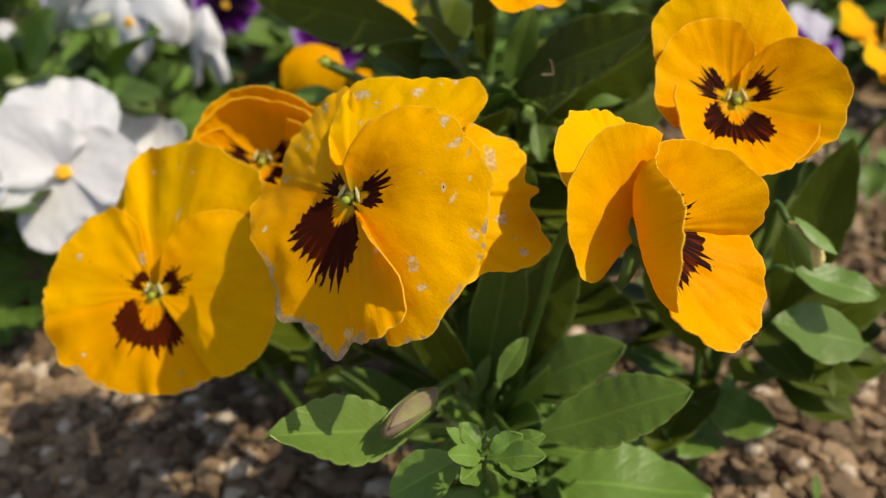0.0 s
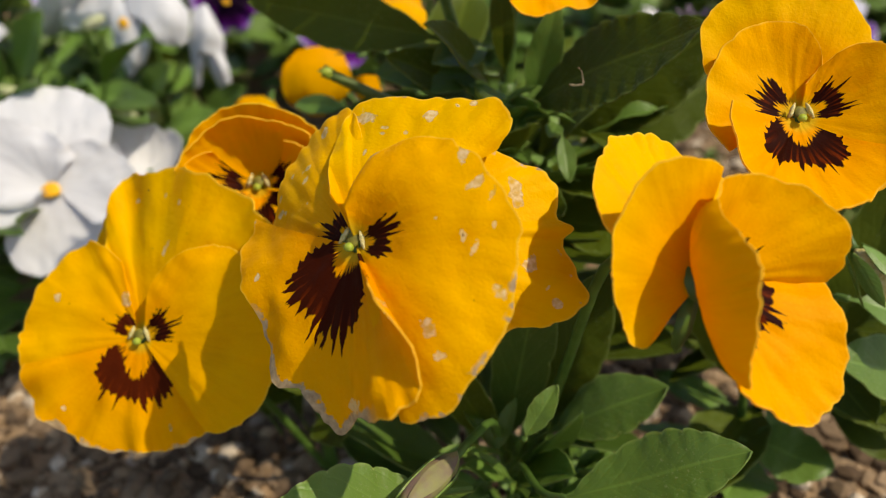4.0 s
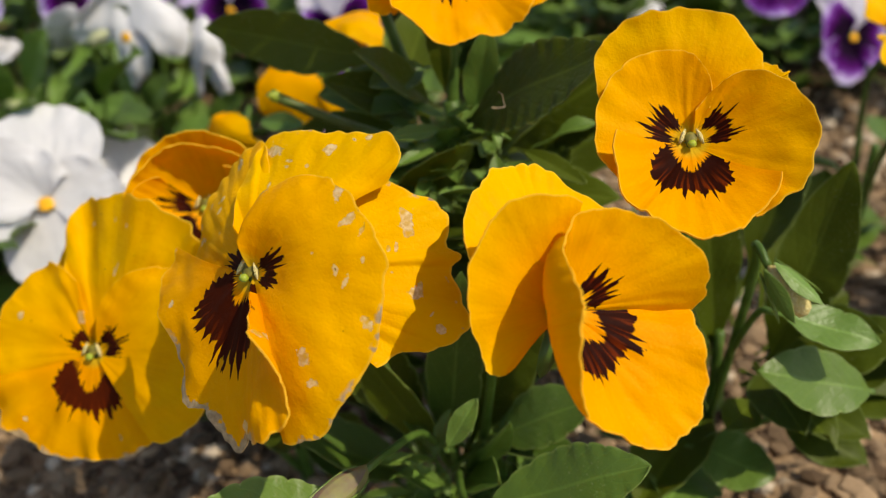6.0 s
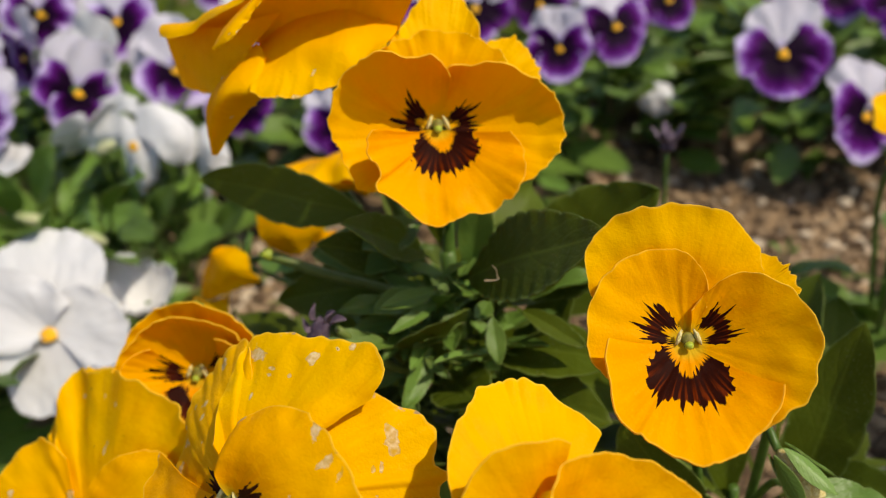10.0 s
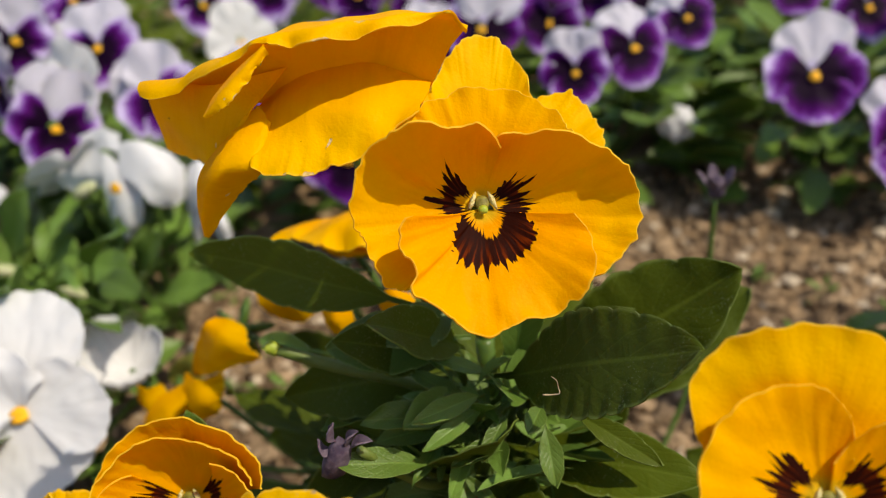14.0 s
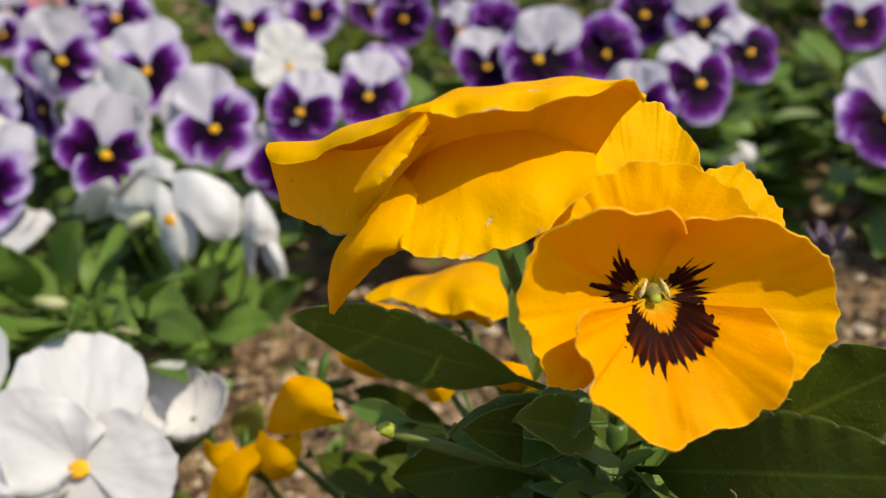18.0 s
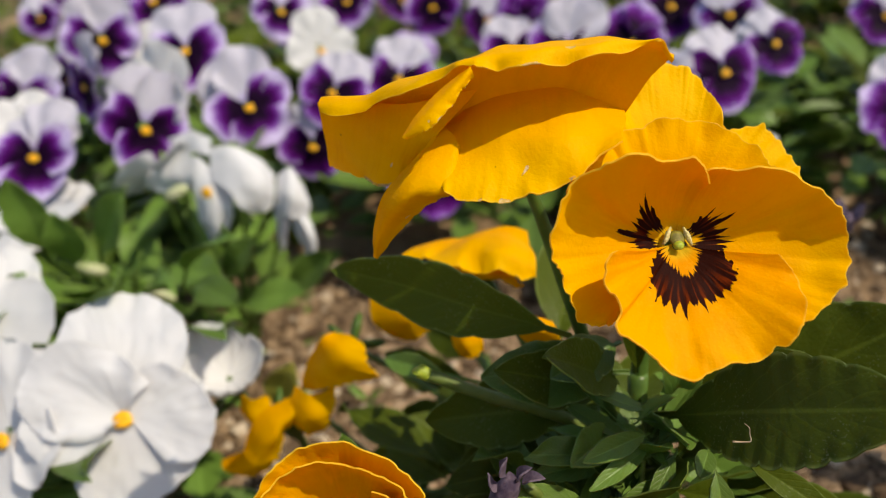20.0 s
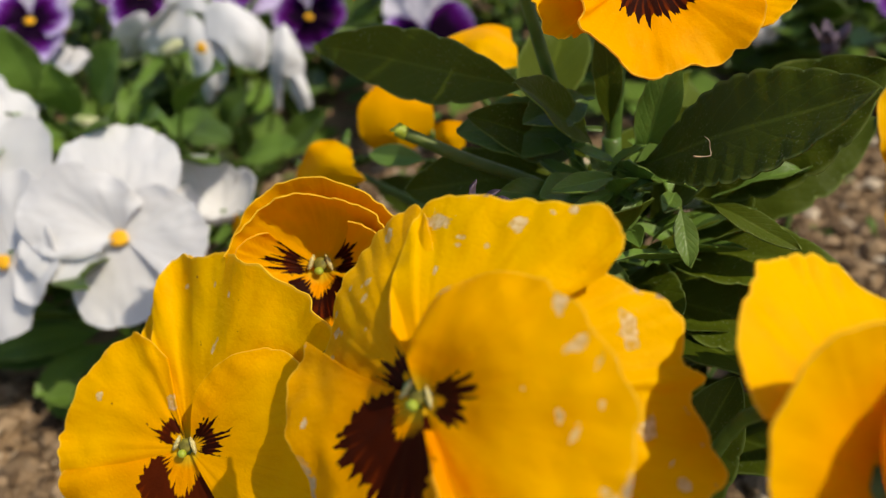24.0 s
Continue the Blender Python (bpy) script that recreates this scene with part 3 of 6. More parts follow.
def foliage(plant, base0, centre, count, spread, low, high, mat, rnd, scale=(0.8, 1.25), pitch=(-5, 55), slim=1.0):
    """Many leaves standing out round a stem, each an object of its own on shared meshes; none over the bare soil."""
    for i in range(count):
        a = rnd.uniform(0, 360)
        d = spread * math.sqrt(rnd.random())
        p = Vector(centre) + Vector((d * math.cos(radians(a)), d * math.sin(radians(a)), rnd.uniform(low, high)))
        m = Matrix.Translation(p - Vector(base0)) @ pose(0, 0, 0, 0, 0, a + rnd.uniform(-40, 40)) @ pose(0, 0, 0, 0, -rnd.uniform(*pitch)) @ pose(0, 0, 0, rnd.uniform(-35, 35))
        s = rnd.uniform(*scale)
        me = rnd.choice(shared_leaves(mat))
        tip = Vector(base0) + m @ Vector((0.045 * s, 0, 0))
        if all(((q.x - x) / rx) ** 2 + ((q.y - y) / ry) ** 2 > 1 for x, y, rx, ry in BARE for q in (tip, p.lerp(tip, 0.5))):
            part("leaf", me, plant, "", m @ Matrix.Diagonal((s, slim * s, s, 1)))


def tuft(plant, base0, centre, count, rnd, size=(0.010, 0.024), mat=None, spread=0.006):
    """A tuft of narrow young leaves and stipules round a node of the stem."""
    for i in range(count):
        a, e = rnd.uniform(0, 360), rnd.uniform(-15, 65)
        s = rnd.uniform(*size) / 0.05
        p = Vector(centre) + Vector((rnd.uniform(-1, 1), rnd.uniform(-1, 1), rnd.uniform(-1, 1))) * spread
        m = Matrix.Translation(p - Vector(base0)) @ pose(0, 0, 0, 0, 0, a) @ pose(0, 0, 0, 0, -e) @ pose(0, 0, 0, rnd.uniform(-40, 40))
        part("stipule", rnd.choice(shared_leaves(mat or M_LEAF_LIGHT)), plant, "", m @ Matrix.Diagonal((s, s * rnd.uniform(0.45, 0.8), s, 1)))


def plant_at(base, label, category="pansy", group="bedding pansies", name="pansy_plant"):
    ob = new(name)
    ob.location = base
    ob.empty_display_size = 0.02
    return tagged(ob, label, category, group)


# ---- ground ----
def ground_height(x, y):
    p = Vector((x, y, 0))
    return 0.010 * noise.noise(p * 9) + 0.0065 * noise.noise(p * 34) + 0.0045 * noise.noise(p * 95) - 0.004


def build_ground():
    core = np.concatenate([np.linspace(-0.9, -0.4, 40, endpoint=False), np.linspace(-0.4, 0.45, 190), np.linspace(0.45, 0.9, 40)[1:]])
    ring = np.array([1.2, 1.7, 2.6, 5, 12, 40, 150, 600, 2500])
    xs = np.concatenate([-ring[::-1], core, ring])
    ys = np.concatenate([-ring[::-1] + 0.1, np.linspace(-0.7, 0.02, 30, endpoint=False), np.linspace(0.02, 0.62, 140, endpoint=False), np.linspace(0.62, 1.6, 60), ring + 1.2])
    g = np.zeros((len(xs), len(ys), 3))
    for i, x in enumerate(xs):
        for j, y in enumerate(ys):
            g[i, j] = (x, y, ground_height(x, y) if abs(x) < 2 and abs(y) < 3 else -0.004)
    a, b = g.shape[:2]
    idx = np.arange(a * b).reshape(a, b)
    q = np.stack([idx[:-1, :-1], idx[1:, :-1], idx[1:, 1:], idx[:-1, 1:]], -1).reshape(-1, 4)
    tagged(new("ground", mesh_of("ground", g.reshape(-1, 3), q, M_SOIL)), "crumbly dry brown garden soil of a flower bed", "soil", kind="structure")


def build_crumbs():
    rnd = random.Random(5)
    bm = bmesh.new()
    bmesh.ops.create_icosphere(bm, subdivisions=1, radius=1.0)
    base = np.array([v.co[:] for v in bm.verts])
    tri = np.array([[v.index for v in f.verts] for f in bm.faces])
    bm.free()
    vs, fs = [], []
    for i in range(32000):
        zone = i % 6
        x, y = (rnd.uniform(0.05, 0.36), rnd.uniform(0.33, 0.72)) if zone < 2 else (rnd.uniform(-0.26, 0.26), rnd.uniform(0.12, 0.34)) if zone < 4 else (rnd.uniform(-0.21, 0.04), rnd.uniform(0.29, 0.60))
        r = 0.0007 + 0.0050 * rnd.random() ** 3.2
        sc = np.array([rnd.uniform(0.7, 1.4), rnd.uniform(0.7, 1.3), rnd.uniform(0.5, 0.95)]) * r
        jag = 1 + 0.28 * np.sin(base @ np.array([rnd.uniform(2, 6), rnd.uniform(2, 6), rnd.uniform(2, 6)]) + rnd.uniform(0, 6))[:, None]
        a = rnd.uniform(0, 6.28)
        p = base * jag * sc
        p = np.stack([p[:, 0] * math.cos(a) - p[:, 1] * math.sin(a) + x, p[:, 0] * math.sin(a) + p[:, 1] * math.cos(a) + y, p[:, 2] + ground_height(x, y) + 0.25 * r], -1)
        vs.append(p)
        fs.append(tri + 12 * i)
    me = mesh_of("soil_crumbs", np.concatenate(vs), np.concatenate(fs), M_CRUMB, None, False)
    tagged(new("soil_crumbs", me), "loose crumbs of dry soil and grit on the bed", "soil", kind="stuff")


build_ground()
build_crumbs()


# ---- front yellow plant: two blossoms, a bud and its leaves ----
def front_plant():
    b = (0.014, 0.205, 0.0)
    pl = plant_at(b, "yellow pansy with a weathered bloom and a folded one")
    a = blossom(pl, b, (-0.0206, 0.1608, 0.1521), (-0.30, -0.65, 0.70), 0, "large yellow bloom with torn, scarred petals", neck=(-0.012, 0.188, 0.138), foot=(0.004, 0.208, 0.05))
    petal(a, [(67, 30, -10), (52, 34, -12), (43, 37.5, -14), (36, 38.5, -16), (28, 36.5, -16), (24, 39, -16), (20, 36, -16), (11, 40, -16), (5, 42, -16), (-1, 41, -15), (-7, 36.5, -13), (-12, 32, -11), (-21, 30, -8)], M_TOP_OLD, -3, 1.6, frill=0.25, crease=0.02, crinkle=0.9, res=(18, 100))
    petal(a, [(196, 30, -17), (184, 31, -17), (170, 31, -16), (156, 33, -15), (142, 35, -14), (130, 36, -13), (119, 35, -11), (112, 22, -6)], M_SIDE_OLD, -1.6, 1.5, axis=150, ruffle=0.3, waves=2, frill=0.22, crease=0.03, crinkle=1.8, res=(20, 100))
    petal(a, [(137, 13, -2), (131, 22, -6), (122, 31, -9), (117, 35.5, -12), (107, 35.5, -12), (91, 35, -11), (76, 37.5, -10), (65, 40, -9), (57, 38.5, -9), (54, 33, -9)], M_TOP_OLD, -0.4, 1.4, ruffle=0.5, waves=2, frill=0.2, crease=0.03, res=(20, 100))
    petal(a, [(100, 9, 2), (88, 15, 4), (71, 21, 5), (55, 26, 6), (43, 28.5, 6.5), (30, 31, 6), (19, 33, 5), (7, 34, 4), (-5, 35, 3), (-19, 36, 3), (-32, 37, 2), (-44, 37, 0), (-56, 35, -2)], M_SIDE_OLD, 1.0, 1.3, axis=12, arch=4.5, frill=0.3, crease=0.05, crinkle=0.9, res=(22, 100))
    petal(a, [(176, 30, -12), (188, 31, -12), (202, 29, -11), (220, 27, -10), (236, 28, -9), (248, 31, -9), (262, 30, -9), (272, 33, -8), (281, 34.5, -7), (292, 33, -3), (302, 34.5, 3), (309, 36, 6), (317, 34, 8.5), (323, 29, 10), (324, 23, 10), (323, 17, 9), (322, 10, 6)], M_LOW_OLD, 2.6, 1.3, axis=252, ruffle=1.2, waves=4, frill=1.0, crease=0.30, crinkle=1.8, res=(26, 120))
    heart(a, 2.5, True, 0.9)
    c = blossom(pl, b, (0.0427, 0.1463, 0.1521), (0.40, -0.65, 0.65), 0, "fresh yellow bloom with one petal folded forward", neck=(0.031, 0.170, 0.142), foot=(0.022, 0.208, 0.05))
    petal(c, [(134, 19, -1), (115, 24, -5), (99, 28, -8), (86, 31, -11), (76, 32, -12), (65, 32, -12), (53, 29, -10), (36, 25, -5)], M_TOP, -2.5, 1.4)
    petal(c, [(66, 19, 7), (85, 20, 9), (103, 22, 8), (117, 22, 6), (133, 21, 4), (151, 20, 2), (164, 19, 0), (182, 18, -2), (194, 18.5, -2), (202, 17.5, -2), (206, 12.5, -3), (197, 8.5, -3)], M_TOP, -1.5, 1.5, crease=0.08, crinkle=0.9)
    petal(c, [(100, 11, 9), (84, 14, 8), (66, 17, 8), (49, 18, 8), (32, 20, 9), (15, 22, 10), (-2, 24, 10), (-15, 25, 5), (-22, 25, 0)], M_SIDE_SMALL, 0.4, 1.5, axis=15)
    petal(c, [(-18, 24, 0), (-34, 25, 3), (-47, 28, 3), (-58, 31, 2), (-69, 31, 1), (-81, 29, 0), (-94, 24, 2), (-114, 19, 4)], M_LOW_SMALL, 1.5, 1.6, axis=-62)
    petal(c, [(93, 12, 9), (133, 9, 16), (170, 8.5, 20), (192, 10.5, 20), (213, 14, 18), (230, 17, 13), (242, 19.5, 9)], M_TOP, 0.6, 1.3, belly=4.0, crease=0.06, frill=0.35, crinkle=0.7)
    heart(c, 1.6, True, 0.8)
    leaf(pl, b, (0.0020, 0.1619, 0.0844), (-0.0388, 0.1332, 0.1069), 0.0175, (0.1, -0.45, 0.9), M_LEAF_MID, 0.04, 0.15, 9, 0.24, wave=0.12, label="mid-green toothed leaf")
    leaf(pl, b, (0.0236, 0.163, 0.079), (0.0624, 0.1575, 0.0999), 0.0185, (0.2, -0.4, 0.9), M_LEAF_RICH, 0.05, 0.15, 8, 0.06)
    stem("leaf_stalk", pl, b, [(0.0245, 0.1629, 0.0794), (0.019, 0.170, 0.074), (0.016, 0.190, 0.062), (0.015, 0.204, 0.045)], 0.0009, 0.0012)
    leaf(pl, b, (0.020, 0.201, 0.062), (0.0547, 0.1953, 0.0857), 0.017, (0.05, -0.5, 0.85), M_LEAF_RICH, 0.05, 0.25, 5, 0.2)
    leaf(pl, b, (0.012, 0.208, 0.05), (0.020, 0.196, 0.128), 0.016, (-0.1, -1.0, 0.2), M_LEAF_RICH, 0.05, 0.25, 5, 0.1)
    leaf(pl, b, (0.014, 0.205, 0.05), (-0.012, 0.196, 0.108), 0.014, (-0.3, -0.9, 0.3), M_LEAF, 0.05, 0.25, 5, 0.1)
    leaf(pl, b, (0.0050, 0.1430, 0.0920), (-0.0128, 0.1390, 0.0825), 0.0125, (0.35, -0.45, 0.85), M_LEAF_LIGHT, 0.12, 0.25, 4, 0.05)
    stem("leaf_stalk", pl, b, [(0.0045, 0.1430, 0.0918), (0.010, 0.149, 0.090), (0.013, 0.172, 0.070), (0.014, 0.204, 0.030)], 0.0009, 0.0012)
    leaf(pl, b, (0.0290, 0.1785, 0.047), (0.0790, 0.1700, 0.0500), 0.027, (0.2, -0.30, 0.9), M_LEAF_LIGHT, 0.06, 0.08, 6, 0.06, label="broad pale green leaf")
    stem("leaf_stalk", pl, b, [(0.030, 0.1784, 0.0474), (0.023, 0.184, 0.043), (0.017, 0.196, 0.034), (0.015, 0.204, 0.02)], 0.001, 0.0013)
    leaf(pl, b, (0.016, 0.203, 0.045), (0.028, 0.176, 0.074), 0.013, (0.1, -0.6, 0.9), M_LEAF_LIGHT, 0.1, 0.3, 4, 0.15)
    leaf(pl, b, (0.016, 0.205, 0.045), (0.031, 0.188, 0.084), 0.010, (0.4, -0.6, 0.8), M_LEAF_LIGHT, 0.1, 0.3, 3, 0.1)
    leaf(pl, b, (0.010, 0.206, 0.06), (-0.02, 0.215, 0.10), 0.022, (-0.3, -0.8, 0.5), M_LEAF, 0.1, 0.2, 6, 0.2)
    leaf(pl, b, (0.016, 0.206, 0.05), (0.04, 0.215, 0.11), 0.020, (-0.2, -0.9, 0.4), M_LEAF, 0.1, 0.2, 6, 0.2)
    foliage(pl, b, (0.012, 0.216, 0.0), 9, 0.012, 0.01, 0.05, M_LEAF_RICH, random.Random(11), (0.5, 0.8), (30, 70))
    foliage(pl, b, (0.022, 0.203, 0.0), 14, 0.016, 0.006, 0.030, M_LEAF_LIGHT, random.Random(12), (0.3, 0.55), (0, 40))
    r = random.Random(13)
    tuft(pl, b, (0.020, 0.196, 0.042), 22, r, (0.012, 0.028), None, 0.010)
    tuft(pl, b, (0.026, 0.194, 0.032), 16, r, (0.014, 0.032), None, 0.012)
    tuft(pl, b, (0.010, 0.190, 0.060), 12, r, (0.010, 0.022), M_LEAF_MID, 0.008)
    tuft(pl, b, (0.0220, 0.203, 0.024), 18, r, (0.016, 0.030), None, 0.010)
    tuft(pl, b, (0.0350, 0.203, 0.020), 16, r, (0.016, 0.032), None, 0.010)
    tuft(pl, b, (0.0100, 0.204, 0.026), 10, r, (0.016, 0.030), None, 0.008)
    for p, q, w in (((0.0099, 0.1334, 0.1001), (0.0221, 0.1283, 0.1062), 0.0070),
                    ((0.0099, 0.1338, 0.1004), (0.0177, 0.1347, 0.1061), 0.0062),
                    ((0.0088, 0.1347, 0.1012), (0.0037, 0.1374, 0.1072), 0.0055),
                    ((0.0104, 0.1327, 0.0995), (0.0141, 0.1251, 0.1023), 0.0066),
                    ((0.0086, 0.1328, 0.0995), (0.0039, 0.1253, 0.1016), 0.0059),
                    ((0.0123, 0.1334, 0.1004), (0.0192, 0.1233, 0.1034), 0.0073),
                    ((0.0081, 0.1341, 0.1006), (0.0009, 0.1349, 0.1079), 0.0044),
                    ((0.0112, 0.1344, 0.1002), (0.0123, 0.1402, 0.1035), 0.0051),
                    ((0.0093, 0.1336, 0.1003), (0.0012, 0.1287, 0.1063), 0.0051),
                    ((0.0137, 0.1359, 0.1007), (0.0227, 0.1359, 0.1051), 0.0051)):
        leaf(pl, b, p, q, w, (0.5, -0.4, 0.8), M_LEAF_LIGHT, 0.10, 0.2, 4, 0.10)
    leaf(pl, b, (0.0148, 0.1743, 0.0879), (0.0228, 0.1807, 0.0993), 0.0060, (-0.2, -0.8, 0.5), M_LEAF_MID, 0.10, 0.3, 4, 0.05)
    stem("leaf_stalk", pl, b, [(0.0148, 0.1743, 0.0879), (0.015, 0.190, 0.070), (0.014, 0.204, 0.045)], 0.0008, 0.0011)
    stem("side_shoot", pl, b, [(0.0104, 0.1350, 0.0983), (0.012, 0.152, 0.078), (0.017, 0.184, 0.035), (0.019, 0.194, 0.012), (0.015, 0.204, 0.0)], 0.0013, 0.0016)
    bud = blob("bud", pl, Vector((-0.0075, 0.1474, 0.1019)) - Vector(b), (0.0104, 0.0034, 0.0036), M_BUD, "closed bud with dull mauve and green sepals", 4, 0.15, 0)
    bud.rotation_euler = Vector((0.586, 0.807, -0.070)).to_track_quat("X", "Z").to_euler()
    for i in range(4):
        part("sepal", leaf_mesh(M_LEAF_LIGHT if i % 2 else M_BUD, length=0.0167, width=0.0042, droop=0.42, fold=-0.25, teeth=1, petiole=0.0, nu=11, nv=5), bud, "", pose(0, 0, 0, 90 * i + 30) @ pose(0.0086, 0, 0.0022, 0, 0, 180) @ Matrix.Rotation(-math.atan(0.42), 4, "Y"))
    stem("bud_stalk", pl, b, [(-0.0021, 0.1549, 0.1013), (0.0021, 0.1679, 0.0948), (0.008, 0.186, 0.082), (0.012, 0.204, 0.05)], 0.0009, 0.0012)
    stem("main_stem", pl, b, [(0.014, 0.205, -0.01), (0.015, 0.206, 0.03), (0.013, 0.208, 0.06)], 0.0024, 0.0016)


# ---- left yellow plant ----
def left_plant():
    b = (-0.048, 0.245, 0.0)
    pl = plant_at(b, "yellow pansy with a scarred bloom and a cupped one")
    f = blossom(pl, b, (-0.0831, 0.195, 0.1048), (-0.10, -0.65, 0.70), 0, "wide yellow bloom with browned petal edges", neck=(-0.078, 0.214, 0.092))
    petal(f, [(133, 33, -4), (122, 40, -4), (113, 47, -4), (102, 47, -4), (87, 46, -4)], M_TOP, -3, 1.4)
    petal(f, [(124, 28, 0), (116, 39, 0), (108, 46, 0), (96, 44, 5), (80, 44, 12), (65, 44, 14), (51, 45, 13), (37, 44, 10)], M_TOP_WORN, -1.6, 1.5, ruffle=1.0, waves=4, crease=0.08)
    petal(f, [(-153, 34, -5), (-169, 35, -3), (-181, 35, -3), (-203, 34, -2), (-222, 33, -1), (-234, 30, 0), (-246, 21, 2)], M_SIDE_SCARRED, 0, 1.5, axis=-210, ruffle=0.8)
    petal(f, [(74, 13, 6), (63, 22, 8), (54, 28, 9), (46, 33, 9), (32, 36, 8), (16, 38, 6), (-2, 38, 3), (-13, 38, 0), (-27, 37, -1), (-37, 35, -2), (-46, 31, -3)], M_SIDE, 0.5, 1.5, axis=26, ruffle=0.6, arch=2.0)
    petal(f, [(-164, 33, -4), (-148, 35, -6), (-127, 32, -8), (-104, 30, -9), (-80, 29, -9), (-59, 30, -8), (-41, 30, -6), (-25, 26, -3)], M_LOW_WORN, 1.8, 1.6, axis=-90, ruffle=1.2, waves=6)
    heart(f, 2.0, True, 0.95)
    e = blossom(pl, b, (-0.0555, 0.2288, 0.1313), (0.0, -0.65, 0.70), 0, "deeply cupped yellow bloom", neck=(-0.054, 0.246, 0.118))
    petal(e, [(172, 19, 13), (143, 18, 15), (114, 18, 16), (81, 18, 16), (48, 19, 16), (21, 22, 15), (5, 21, 13)], M_TOP, -2.5, 1.2, belly=3)
    petal(e, [(-178, 19, 14), (-209, 16, 15), (-248, 14, 16), (-298, 14, 16), (-332, 18, 16), (-353, 20, 15)], M_TOP, -1, 1.4, belly=4)
    petal(e, [(150, 12, 10), (176, 17, 12), (198, 19, 10), (224, 18, 8), (249, 15, 6)], M_SIDE, 0, 1.5, axis=165, belly=2)
    petal(e, [(40, 12, 12), (10, 18, 12), (-8, 20, 11), (-32, 19, 8), (-60, 16, 6)], M_SIDE, 0.2, 1.5, axis=15, belly=2)
    petal(e, [(-150, 12, 6), (-123, 14, 6), (-104, 17, 5), (-78, 19, 4), (-47, 17, 5), (-25, 12, 6)], M_LOW, 1.0, 1.5, axis=-88)
    heart(e, 2.5, True, 1.0)
    leaf(pl, b, (-0.05, 0.245, 0.05), (-0.062, 0.205, 0.085), 0.02, (0, -0.6, 0.8))
    leaf(pl, b, (-0.05, 0.245, 0.04), (-0.095, 0.225, 0.07), 0.02, (0, -0.4, 0.9))
    leaf(pl, b, (-0.0575, 0.247, 0.118), (-0.0552, 0.240, 0.1493), 0.010, (0.3, -0.9, 0.2), M_LEAF_LIGHT, 0.02, 0.3, 2, 0.05)
    foliage(pl, b, (-0.050, 0.250, 0.0), 22, 0.02, 0.01, 0.07, M_LEAF, random.Random(21), (0.6, 0.95), (5, 60))
    stem("main_stem", pl, b, [(-0.048, 0.245, -0.01), (-0.05, 0.246, 0.03), (-0.05, 0.246, 0.06)], 0.0028, 0.002)


